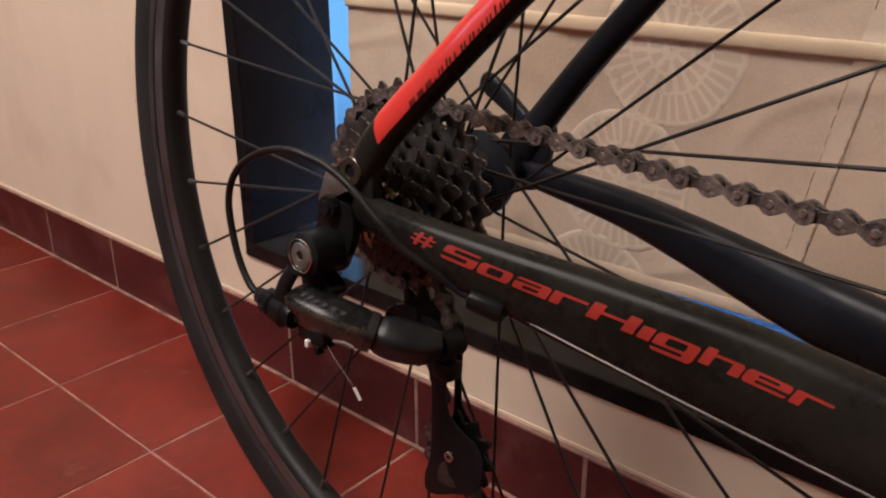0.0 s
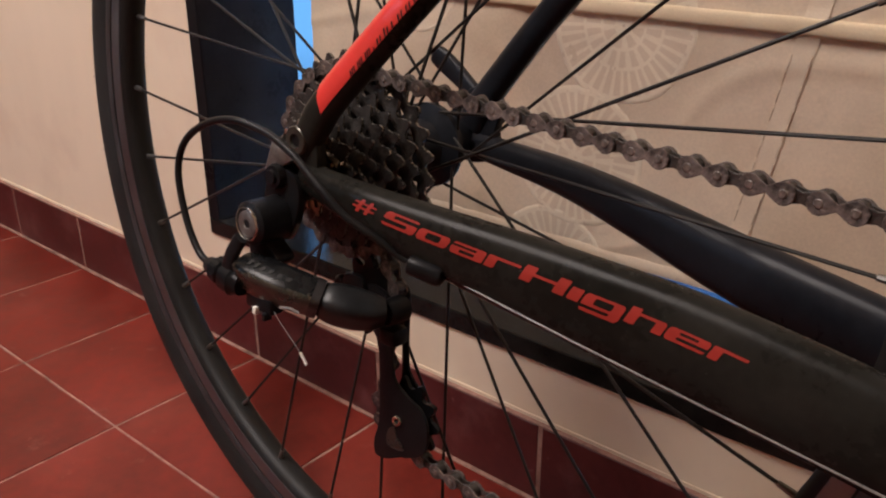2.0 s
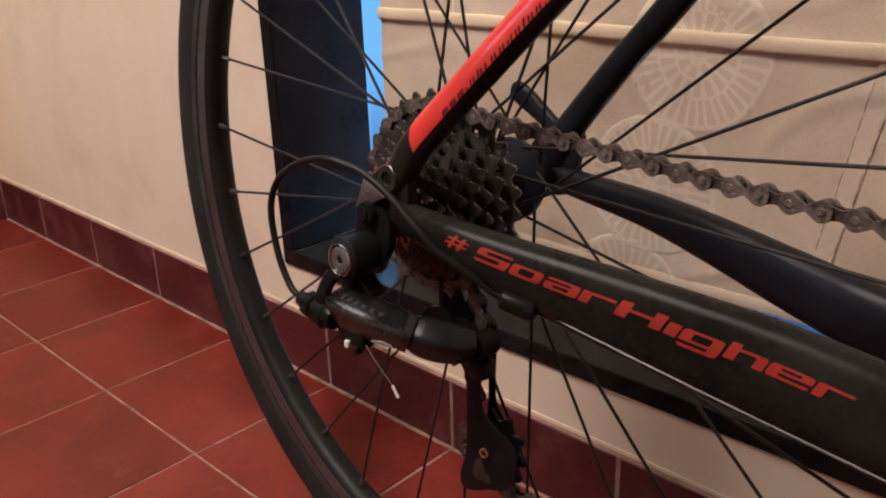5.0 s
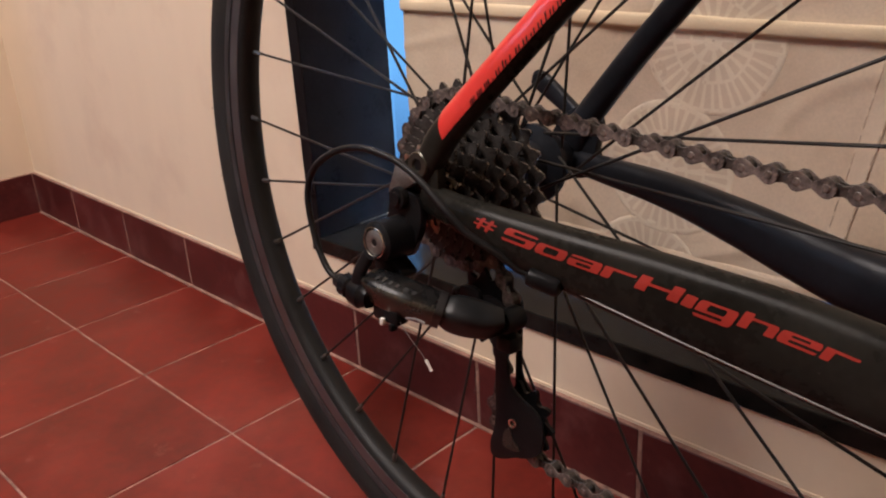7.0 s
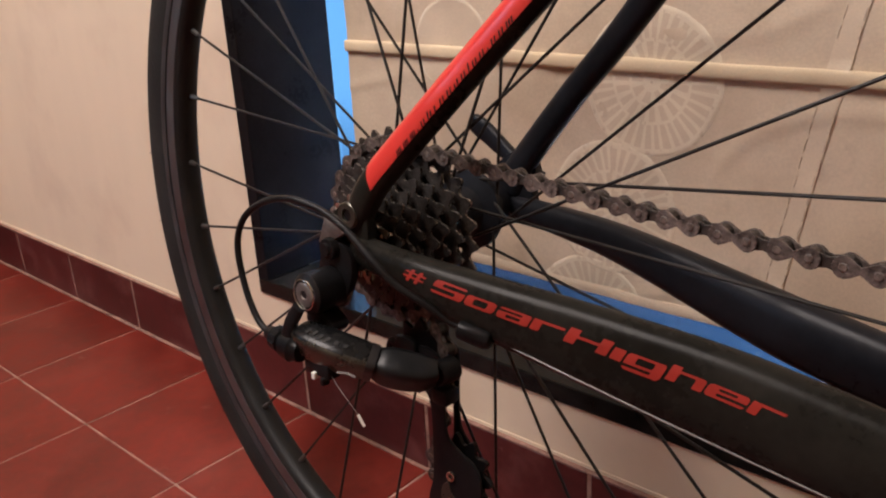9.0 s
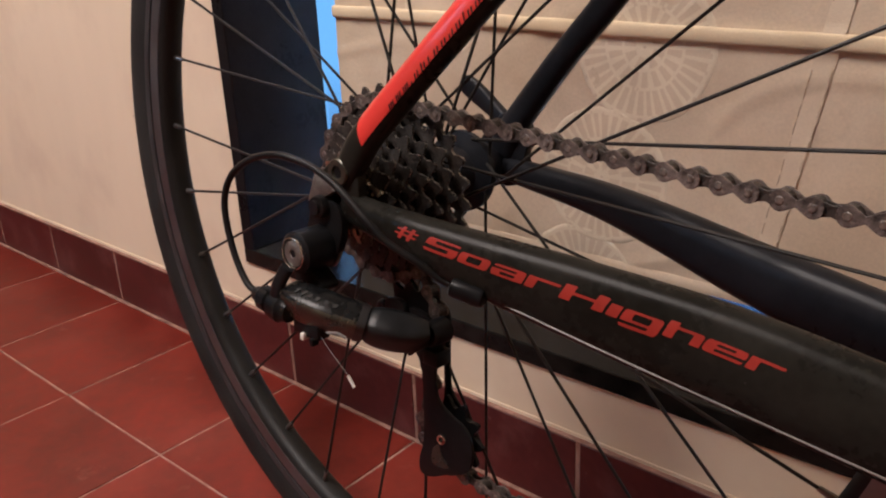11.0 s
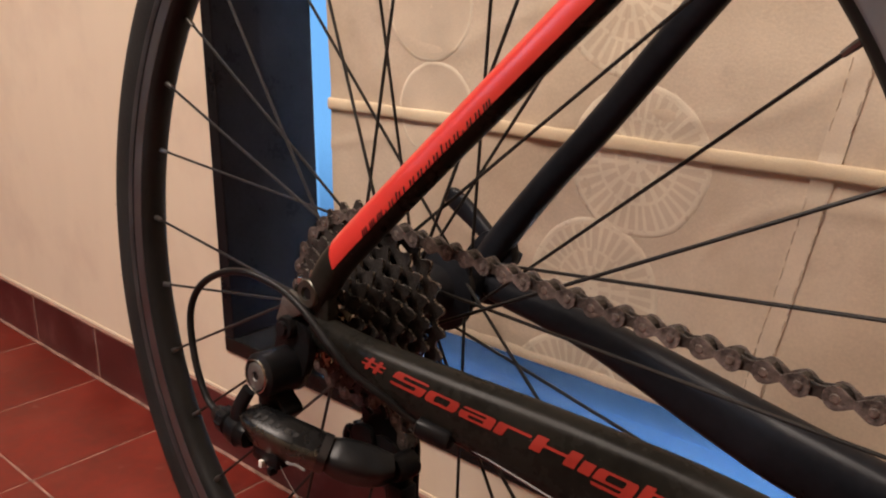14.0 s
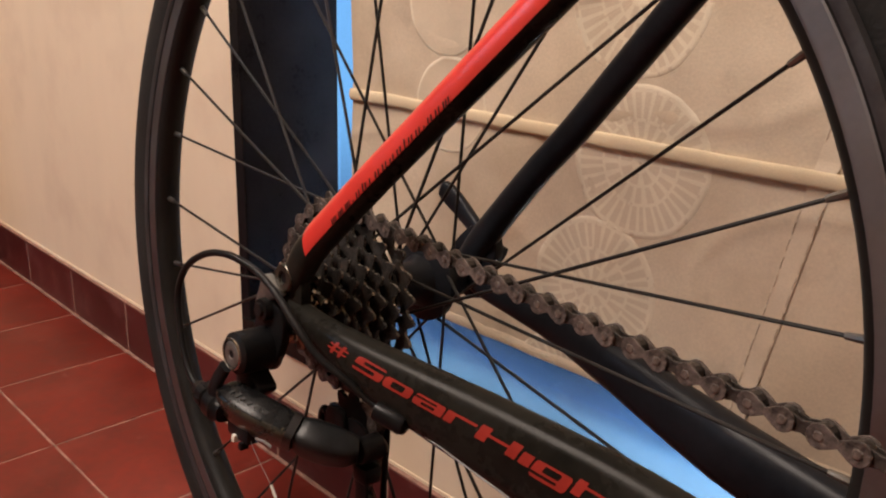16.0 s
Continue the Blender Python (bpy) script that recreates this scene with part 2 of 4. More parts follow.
bm = bmesh.new()
y0, y1 = WALL_Y, WALL_Y + WALL_T
for lo, hi in (((FAR_X, y0, -0.1), (OPEN_L, y1, TOP)), ((OPEN_R, y0, -0.1), (RIGHT_X + 0.2, y1, TOP)),
               ((OPEN_L, y0, -0.1), (OPEN_R, y1, OPEN_B)), ((OPEN_L, y0, OPEN_T), (OPEN_R, y1, TOP))):
    box(bm, lo, hi)
structure("wall_north", bm, WALL, "cream painted plaster wall with a dark-lined window opening", "wall")
structure("wall_west", box(bmesh.new(), (LEFT_X - 0.2, -0.225, -0.1), (LEFT_X, y0, TOP)), WALL, "cream painted plaster end wall", "wall")
structure("wall_far_west", box(bmesh.new(), (FAR_X - 0.2, BACK_Y - 0.2, -0.1), (FAR_X, y1, TOP)), WALL, "cream painted plaster wall", "wall")
structure("wall_east", box(bmesh.new(), (RIGHT_X, BACK_Y - 0.2, -0.1), (RIGHT_X + 0.2, y0, TOP)), WALL, "cream painted plaster wall", "wall")
# opening for the unseen window added behind the walk
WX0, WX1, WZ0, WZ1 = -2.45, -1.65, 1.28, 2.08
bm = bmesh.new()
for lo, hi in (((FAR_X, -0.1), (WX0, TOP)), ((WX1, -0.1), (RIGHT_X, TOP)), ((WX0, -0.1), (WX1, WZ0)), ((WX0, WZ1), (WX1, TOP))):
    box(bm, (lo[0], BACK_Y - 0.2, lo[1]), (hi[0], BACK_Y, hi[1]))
structure("wall_south", bm, WALL, "cream painted plaster wall with an opening added behind the walk", "wall")
structure("ceiling", box(bmesh.new(), (FAR_X - 0.2, BACK_Y - 0.2, TOP), (RIGHT_X + 0.2, y1, TOP + 0.1)), CEIL, "plain white ceiling", "ceiling")

# granite lining of the opening: two jambs, sill, head
fy = WALL_Y - 0.003
for nm, lo, hi in (("window_sill", (OPEN_L, fy, OPEN_B), (OPEN_R, 0.2150, OPEN_B + LINING)),
                   ("window_jamb", (OPEN_L, fy, OPEN_B + LINING), (OPEN_L + LINING, GLASS_Y, OPEN_T - LINING)),
                   ("window_jamb", (OPEN_R - LINING, fy, OPEN_B + LINING), (OPEN_R, GLASS_Y, OPEN_T - LINING)),
                   ("window_head", (OPEN_L, fy, OPEN_T - LINING), (OPEN_R, GLASS_Y, OPEN_T))):
    structure(nm, box(bmesh.new(), lo, hi, 0.0015), SILL if nm == "window_sill" else JAMB, "polished black granite window sill" if nm == "window_sill" else "black painted lining of the window opening", "window lining")

# glass and the daylight outside
GLASS = bpy.data.materials.new("obscured_window_glass")
GLASS.use_nodes = True
_n, _l = GLASS.node_tree.nodes, GLASS.node_tree.links
_b = _n["Principled BSDF"]
_b.inputs["Transmission Weight"].default_value, _b.inputs["Roughness"].default_value, _b.inputs["IOR"].default_value = 1.0, 0.02, 1.1
_b.inputs["Base Color"].default_value = (0.85, 0.93, 1.0, 1)
_t, _p = _n.new("ShaderNodeTexVoronoi"), _n.new("ShaderNodeBump")
_t.inputs["Scale"].default_value, _p.inputs["Strength"].default_value, _p.inputs["Distance"].default_value = 300, 0.012, 0.001
_l.new(_t.outputs[0], _p.inputs["Height"])
_l.new(_p.outputs[0], _b.inputs["Normal"])
DAY = bpy.data.materials.new("blue_dusk_daylight")
DAY.use_nodes = True
_n, _l = DAY.node_tree.nodes, DAY.node_tree.links
_n.remove(_n["Principled BSDF"])
_e = _n.new("ShaderNodeEmission")
_c, _s, _r = _n.new("ShaderNodeTexCoord"), _n.new("ShaderNodeSeparateXYZ"), _n.new("ShaderNodeValToRGB")
_l.new(_c.outputs["Object"], _s.inputs[0])
_m = _n.new("ShaderNodeMapRange")
_l.new(_s.outputs["Z"], _m.inputs[0])
_m.inputs["From Min"].default_value, _m.inputs["From Max"].default_value = -3.0, 3.0
_l.new(_m.outputs[0], _r.inputs[0])
for p, c in ((0.02, (0.002, 0.005, 0.012)), (0.30, (0.004, 0.010, 0.022)), (0.44, (0.0145, 0.037, 0.068)), (0.70, (0.0140, 0.037, 0.072)), (0.745, (0.005, 0.014, 0.036)), (0.765, (0.006, 0.018, 0.046)), (0.785, (0.007, 0.022, 0.052)), (0.793, (0.006, 0.019, 0.043)),
             (0.804, (0.009, 0.029, 0.068)), (0.815, (0.014, 0.052, 0.140)), (0.834, (0.020, 0.066, 0.160)), (0.840, (0.060, 0.165, 0.310)), (0.852, (0.105, 0.215, 0.345)), (0.99, (0.105, 0.215, 0.345))):
    k = _r.color_ramp.elements.new(p)
    k.color = (*c, 1)
_r.color_ramp.elements.remove(_r.color_ramp.elements[0])
_l.new(_r.outputs[0], _e.inputs[0])
# the sky is brighter towards the east
_x, _h, _g, _b2, _a = (_n.new("ShaderNode" + k) for k in ("MapRange", "MapRange", "ValToRGB", "Math", "Math"))
for _k, _src, _vals in ((_x, "X", (-4.0, 0.0, 0.0, 1.0)), (_h, "Z", (1.2, 1.47, 0.0, 13.0))):
    _l.new(_s.outputs[_src], _k.inputs[0])
    for _i, _v in zip(("From Min", "From Max", "To Min", "To Max"), _vals):
        _k.inputs[_i].default_value = _v
_l.new(_x.outputs[0], _g.inputs[0])
for p, c in ((0.05, 0.12), (0.18, 0.25), (0.48, 0.31), (0.58, 0.55), (0.75, 0.90)):
    _g.color_ramp.elements.new(p).color = (c, c, c, 1)
_g.color_ramp.elements.remove(_g.color_ramp.elements[0])
_g.color_ramp.elements.remove(_g.color_ramp.elements[-1])
_b2.operation = _a.operation = "MULTIPLY_ADD"
_l.new(_g.outputs[0], _b2.inputs[0])
_b2.inputs[1].default_value, _b2.inputs[2].default_value = 3.0, -1.0
_l.new(_b2.outputs[0], _a.inputs[0])
_l.new(_h.outputs[0], _a.inputs[1])
_a.inputs[2].default_value = 13.0
_l.new(_a.outputs[0], _e.inputs[1])
_l.new(_e.outputs[0], _n["Material Output"].inputs[0])

pane = structure("window_1", box(bmesh.new(), (OPEN_L + LINING, GLASS_Y, OPEN_B + LINING - 0.008), (OPEN_R - LINING, GLASS_Y + 0.004, OPEN_T - LINING)), GLASS,
                 "obscured glass pane lit blue by dusk daylight", "window")
pane.visible_shadow = False
structure("outer_ledge", box(bmesh.new(), (OPEN_L + LINING, 0.2152, OPEN_B + 0.001), (OPEN_R - LINING, WALL_Y + WALL_T + 0.14, OPEN_B + LINING - 0.0002), 0.0005), LEDGE, "polished dark granite ledge running out under the glass", "ledge")
structure("backdrop", box(bmesh.new(), (-9, 3.2, -3), (7, 3.25, 5)), DAY, "plain blue dusk daylight outside the window", "backdrop")

# unseen window, added with its dusk glow to give the red stay its sheen
DUSK = bpy.data.materials.new("added_dusk_glow")
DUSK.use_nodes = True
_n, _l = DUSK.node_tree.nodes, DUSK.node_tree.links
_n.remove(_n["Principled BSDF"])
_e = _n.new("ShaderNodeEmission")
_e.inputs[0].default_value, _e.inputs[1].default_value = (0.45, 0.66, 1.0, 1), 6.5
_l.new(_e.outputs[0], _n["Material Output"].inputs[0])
structure("backdrop", box(bmesh.new(), (WX0 - 0.1, BACK_Y - 0.32, WZ0 - 0.1), (WX1 + 0.1, BACK_Y - 0.30, WZ1 + 0.1)), DUSK, "added dusk glow that gives the red stay its sheen", "backdrop")
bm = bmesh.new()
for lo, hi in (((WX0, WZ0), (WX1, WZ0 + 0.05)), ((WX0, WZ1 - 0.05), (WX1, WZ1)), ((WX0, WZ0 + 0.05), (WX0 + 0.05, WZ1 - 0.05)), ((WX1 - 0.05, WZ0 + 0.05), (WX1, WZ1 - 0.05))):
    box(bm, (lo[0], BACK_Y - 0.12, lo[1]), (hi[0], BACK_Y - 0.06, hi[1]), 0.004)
structure("unseen_window", bm, CEIL, "white frame round the unseen added window", "window")

# floor of square clay tiles on a grout bed
PITCH, JX, JY, GAP = 0.187, -0.354, -0.025, 0.0026
floor = structure("floor", box(bmesh.new(), (FAR_X - 0.2, BACK_Y - 0.2, -0.1), (RIGHT_X + 0.2, WALL_Y, -0.0008)), GROUT, "square red clay floor tiles with pale grout joints", "floor")


def tile_mesh(name, sx, sy, sz, bevel, mat):
    bm = bmesh.new()
    bmesh.ops.create_cube(bm, size=1, matrix=Matrix.LocRotScale((0, 0, -sz / 2), None, (sx, sy, sz)))
    top = [e for e in bm.edges if all(v.co.z > -1e-6 for v in e.verts)]
    bmesh.ops.bevel(bm, geom=top, offset=bevel, segments=1, affect="EDGES")
    me = bpy.data.meshes.new(name)
    bm.to_mesh(me)
    bm.free()
    me.materials.append(mat)
    return me


def lay(me, name, parent, m):
    ob = new(name, me)
    ob.parent = parent
    ob.matrix_world = m
    return ob


# ---- roman blind ----
BL, BR, BB, BT = -0.3600, 0.985, 0.1806, 1.70


def blind_surface(x, z):
    """The hanging cloth's y: soft folds."""
    crease = max(0.0, 1 - 7 * abs(noise.noise((x * 6 + z * 3.5, z * 2.4 - x * 2, 11.0)))) + 0.7 * max(0.0, 1 - 8 * abs(noise.noise((x * 4 - z * 5, z * 7 + x * 2, 21.0))))
    return (BLIND_Y + 0.0045 * noise.noise((x * 7.5 + z * 1.2, z * 1.7, 0.3)) + 0.0018 * noise.noise((x * 17, z * 6, 2.0)) + 0.0016 * abs(noise.noise((x * 7 + z * 4, z * 6 - x * 3, 4.0)))
            + 0.0008 * noise.noise((x * 34 + z * 21, z * 18, 7.0)) - 0.0021 * crease + 0.003 * math.exp(-((z - BB) / 0.02) ** 2))


blind = thing("roman_blind", pose(0, 0, 0), "beige cotton roman blind with pale stitched circles, drawn down", "blind")
bm = bmesh.new()
NX, NZ = 330, 220
grid = [[bm.verts.new((BL + (BR - BL) * i / NX, blind_surface(BL + (BR - BL) * i / NX, BB + (BT - BB) * (j / NZ) ** 1.6), BB + (BT - BB) * (j / NZ) ** 1.6)) for j in range(NZ + 1)] for i in range(NX + 1)]
for i in range(NX):
    for j in range(NZ):
        bm.faces.new((grid[i][j], grid[i + 1][j], grid[i + 1][j + 1], grid[i][j + 1]))
back = [[bm.verts.new(v.co + Vector((0, 0.0014, 0))) for v in col] for col in grid]
for i in range(NX):
    for j in range(NZ):
        bm.faces.new((back[i][j], back[i][j + 1], back[i + 1][j + 1], back[i + 1][j]))
    for j in (0, NZ):
        bm.faces.new((grid[i][j], grid[i + 1][j], back[i + 1][j], back[i][j]))
for j in range(NZ):
    for i in (0, NX):
        bm.faces.new((grid[i][j], grid[i][j + 1], back[i][j + 1], back[i][j]))
part("cloth", bm, FABRIC, blind)
ROD_Z = 0.3960
bm = bmesh.new()
path = [(x, blind_surface(x, ROD_Z) - 0.0017 + 0.0005 * noise.noise((x * 30, 1, 1)), ROD_Z + 0.0010 - (x + 0.35) * 0.005 + 0.0008 * noise.noise((x * 12, 5, 1)), 0.0032, 0.0062 + 0.0006 * noise.noise((x * 25, 9, 1))) for x in np.linspace(BL, BR, 150)]
sweep(bm, path, 16, 2.8)
part("batten_pocket", bm, PALE, blind, "horizontal batten sewn into a fabric pocket")
bm = bmesh.new()
sweep(bm, [(x, blind_surface(x, BB + 0.0055) - 0.0002, BB + 0.0055 + 0.0012 * noise.noise((x * 14, 3, 8)), 0.0013, 0.0055) for x in np.linspace(BL, BR, 120)], 10, 2.8)
part("bottom_hem", bm, FABRIC, blind)


def on_cloth(bm, lift):
    """Lays a flat (x, z) mesh on the cloth."""
    for v in bm.verts:
        v.co.y = blind_surface(v.co.x, v.co.z) - lift - v.co.y


def rosette(cx, cz, r, ribs):
    """One stitched circle: a polar mesh whose pale threads stand proud in rings of open cells."""
    bm = bmesh.new()
    tau, m = 2 * math.pi, 288
    rs = [0.02, 0.09, 0.13, 0.29, 0.33, 0.54, 0.585, 0.92, 0.955, 1.0, 1.02] if ribs else [0.03, 0.3, 0.6, 0.9, 0.95, 1.0, 1.02]
    shift = [noise.noise((cx * 40, cz * 40, q)) * 3 for q in range(14)]

    def raised(i, k):
        f = (rs[i] + rs[i + 1]) / 2
        if not ribs:
            return f > 0.965
        if f > 0.92 or i in (1, 3, 5):
            return noise.noise((k * 0.21, f * 19, cx * 50)) > -0.42
        n, w = ((36, 15) if f < 0.30 else (16, 7) if f < 0.54 else (8, 3)) if f > 0.12 else (1, 1)
        return (k + int(2 * noise.noise((k // n * 1.7, f * 9, cz * 30)) + shift[i] * 2)) % n < w

    rings = []
    for f in rs:
        ring = []
        for k in range(m):
            a = tau * k / m
            w = 1 + 0.020 * noise.noise((math.cos(a) * 2, math.sin(a) * 2, cx * 9 + cz)) + 0.010 * noise.noise((math.cos(a) * 9, math.sin(a) * 9, f * 5 + cx * 30))
            a += 0.012 * noise.noise((math.cos(a) * 4, math.sin(a) * 4, f * 7))
            ring.append(bm.verts.new((cx + f * r * w * math.cos(a), 0, cz + f * r * w * math.sin(a))))
        rings.append(ring)
    lift = {}
    for i in range(len(rs) - 1):
        for k in range(m):
            f = bm.faces.new((rings[i][k], rings[i][(k + 1) % m], rings[i + 1][(k + 1) % m], rings[i + 1][k]))
            if raised(i, k):
                f.material_index = 1
                for v in f.verts:
                    lift[v] = 0.00025
    for v, h in lift.items():
        v.co.y = h
    for v in rings[-1]:
        v.co.y = -0.0004
    if cz - r < BB + 0.012:
        bmesh.ops.bisect_plane(bm, geom=bm.verts[:] + bm.edges[:] + bm.faces[:], plane_co=(0, 0, BB + 0.010), plane_no=(0, 0, -1), clear_outer=True)
    on_cloth(bm, 0.0003)
    part("applique_circle", bm, CIRCLE, blind, "pale appliqued circle").data.materials.append(APPLIQUE)


for cx, cz, r, ribs in ((0.0045, 0.3820, 0.0610, 1), (-0.0305, 0.2680, 0.0610, 1), (-0.0520, 0.1560, 0.0605, 1), (-0.0098, 0.5095, 0.0617, 1), (-0.2187, 0.4971, 0.0494, 0), (-0.2115, 0.4024, 0.0453, 0)):
    rosette(cx, cz, r, ribs)


def tape_x(z):
    return 0.1215 + (z - 0.247) * 0.18 + 0.0008 * noise.noise((z * 30, 2, 3))


bm = bmesh.new()
rows = [[bm.verts.new((tape_x(z) + dx, 0, z)) for dx in (-0.0078, -0.0026, 0.0026, 0.0078)] for z in np.linspace(0.188, 0.75, 110)]
for p, q in zip(rows, rows[1:]):
    for k in range(3):
        bm.faces.new((p[k], p[k + 1], q[k + 1], q[k]))
on_cloth(bm, 0.0009)
for v in bm.verts:
    v.co.y -= 0.0030 * math.exp(-((v.co.z - (ROD_Z - 0.0014)) / 0.0068) ** 4)
part("stitched_tape", bm, TAPE, blind, "pale vertical tape stitched to the cloth")
rnd = random.Random(5)
for sx in (-0.0068, 0.0068):
    for k in range(34):
        z = 0.192 + k * 0.0135 + rnd.uniform(-0.001, 0.001)
        if abs(z - ROD_Z) < 0.016:
            continue
        bm = bmesh.new()
        tube(bm, [(tape_x(z) + sx, 0.0, z), (tape_x(z + 0.0045) + sx + rnd.uniform(-0.0005, 0.0005), 0.0, z + 0.0045), (tape_x(z + 0.009) + sx, 0.0, z + 0.009)], 0.00045, 5, 2)
        on_cloth(bm, 0.0011)
        part("stitch", bm, THREAD, blind)

# ---- bicycle ----
bicycle = thing("bicycle", pose(0, 0, 0.338, -4.35, 0, -1.36), "black road bicycle with red decals and dirty chain, leaning", "bicycle")

# rear wheel: the rim with what turns on it
R_IN, R_OUT = 0.2808, 0.3030
rim_profile = [(R_IN, -0.0042), (R_IN - 0.0005, 0.0), (R_IN, 0.0042), (R_IN + 0.0022, 0.0078), (R_IN + 0.0058, 0.0106), (R_OUT - 0.001, 0.0116), (R_OUT, 0.0100),
               (R_OUT - 0.005, 0.0065), (R_OUT - 0.005, -0.0065), (R_OUT, -0.0100), (R_OUT - 0.001, -0.0116), (R_IN + 0.0058, -0.0106), (R_IN + 0.0022, -0.0078)]
wheel = part("rear_wheel", lathe(bmesh.new(), rim_profile, 144), RIM, bicycle, "black aluminium road rim")
for s in (-1, 1):
    bm = bmesh.new()
    lathe(bm, [(0.2870, s * 0.0100), (0.2870, s * 0.0110), (0.2880, s * 0.0112), (0.2962, s * 0.0115), (0.2972, s * 0.0113), (0.2972, s * 0.0104)], 144)
    part("brake_track", bm, TRACK, wheel, "worn bare metal braking surface", smooth=False)
prof = []
for k in range(25):
    a = radians(-140 + 280 * k / 24)
    prof.append((0.3180 + 0.0204 * math.cos(a), 0.0119 * math.sin(a)))
tyre = part("tyre", lathe(bmesh.new(), prof, 160), RUBBER, wheel, "worn black road tyre")
for s in (-1, 1):
    bm = bmesh.new()
    lathe(bm, [(0.2984, s * 0.0108), (0.2984, s * 0.0119), (0.3008, s * 0.0127), (0.3038, s * 0.0125), (0.3050, s * 0.0100)], 144)
    part("rim_edge", bm, LIP, wheel, "dull grey lip where the tyre seats")
# small moulding hairs along the tread
rnd = random.Random(8)
for k in range(36):
    a = radians(10 * k + rnd.uniform(-3, 3))
    y = rnd.choice((-0.0060, -0.0035, 0.0040))
    r = 0.3180 + 0.0204 * math.sqrt(1 - (y / 0.0119) ** 2)
    p = Vector((r * math.cos(a), y, r * math.sin(a)))
    part("moulding_hair", tube(bmesh.new(), [p, p + Vector((0.0020 * math.cos(a), y * 0.16, 0.0020 * math.sin(a)))], 0.00035, 5, smooth=False), RUBBER, tyre)

# hub, flanges, spokes three-cross
part("hub", lathe(bmesh.new(), [(0.0065, -0.066), (0.0065, -0.062), (0.013, -0.061), (0.0135, -0.023), (0.0240, -0.0215), (0.0245, -0.0175), (0.0175, -0.015), (0.0135, -0.008), (0.0130, 0.020), (0.0165, 0.028),
                                   (0.0262, 0.0320), (0.0262, 0.0362), (0.017, 0.038), (0.0155, 0.056), (0.010, 0.058), (0.0100, 0.065), (0.004, 0.065), (0.004, -0.066)], 40), BLUE_BLACK, wheel, "black hub shell")
PHASE = radians(169.17)
bm = bmesh.new()
nip = lathe(bm, [(1e-5, -0.006), (0.0016, -0.006), (0.0019, -0.001), (0.0021, 0.004), (0.0012, 0.0062), (1e-5, 0.0062)], 8, closed=False)
nip_me = bpy.data.meshes.new("nipple")
nip.to_mesh(nip_me)
nip.free()
nip_me.materials.append(BRASS)
for k in range(32):
    a = PHASE + radians(11.25) * k
    drive = k % 2 == 1
    turn = 1 if k % 4 in (1, 2) else -1
    h = a + turn * radians(67.5)
    yo = (-0.0195 if drive else 0.0342) + 0.0016 * turn * (1 if drive else -1)
    p0 = Vector((0.0215 * math.cos(h), yo, 0.0215 * math.sin(h)))
    p1 = Vector(((R_IN + 0.001) * math.cos(a), -0.0012 if drive else 0.0012, (R_IN + 0.001) * math.sin(a)))
    part("spoke", tube(bmesh.new(), [p0, p1], 0.00100, 8, smooth=False), SPOKE, wheel)
    d = (p0 - p1).normalized()
    ob = new("nipple", nip_me)
    ob.parent = wheel
    ob.matrix_local = Matrix.LocRotScale(p1 + d * 0.004, Vector((0, -1, 0)).rotation_difference(d), None)

# frame stays: x, y, z, half width, half height
CS = [(0.008, -0.0700, -0.0010, 0.0060, 0.0085), (0.030, -0.0710, -0.0040, 0.0078, 0.0095), (0.055, -0.0700, -0.0078, 0.0090, 0.0120), (0.090, -0.0630, -0.0148, 0.0105, 0.0158),
      (0.170, -0.0470, -0.0275, 0.0122, 0.0214), (0.243, -0.0380, -0.0378, 0.0130, 0.0232), (0.400, -0.0320, -0.0620, 0.0130, 0.0220)]
SS = [(0.006, -0.0700, 0.0120, 0.0050, 0.0080), (0.016, -0.0705, 0.0280, 0.0070, 0.0092), (0.0275, -0.0700, 0.0427, 0.0072, 0.0088), (0.0625, -0.0660, 0.0793, 0.0072, 0.0085), (0.0885, -0.0600, 0.1078, 0.0072, 0.0085),
      (0.142, -0.0500, 0.1640, 0.0072, 0.0088), (0.288, -0.0240, 0.3160, 0.0072, 0.0090)]
SS_FAR = [(0.006, 0.0680, 0.0100, 0.0060, 0.0110), (0.0185, 0.0660, 0.0295, 0.0074, 0.0095), (0.0580, 0.0600, 0.0760, 0.0072, 0.0086), (0.0885, 0.0560, 0.1088, 0.0072, 0.0086), (0.1455, 0.0460, 0.1728, 0.0072, 0.0086), (0.278, 0.0240, 0.3200, 0.0072, 0.0088)]
CS_FAR = [(0.008, 0.0700, -0.0010, 0.0060, 0.0085), (0.023, 0.0670, -0.0030, 0.0070, 0.0085), (0.083, 0.0620, -0.0076, 0.0085, 0.0110), (0.134, 0.0520, -0.0135, 0.0095, 0.0135), (0.191, 0.0440, -0.0240, 0.0105, 0.0165),
          (0.237, 0.0380, -0.0310, 0.0110, 0.0175), (0.400, 0.0320, -0.0580, 0.0110, 0.0180)]
cs_path, ss_path = spline(CS, 12), spline(SS, 20)
chainstay = part("chainstay", sweep(bmesh.new(), cs_path, 32, 2.4), FRAME, bicycle, "drive-side chainstay in glossy black")
part("chainstay", sweep(bmesh.new(), spline(CS_FAR, 12), 28, 2.4), BLUE_BLACK, bicycle, "black chainstay on the far side of the wheel")
seatstay = part("seatstay", sweep(bmesh.new(), ss_path, 28, 2.3), FRAME, bicycle, "black seatstay with a red panel")
part("seatstay", sweep(bmesh.new(), spline(SS_FAR, 12), 28, 2.3), BLUE_BLACK, bicycle, "plain black seatstay on the far side")


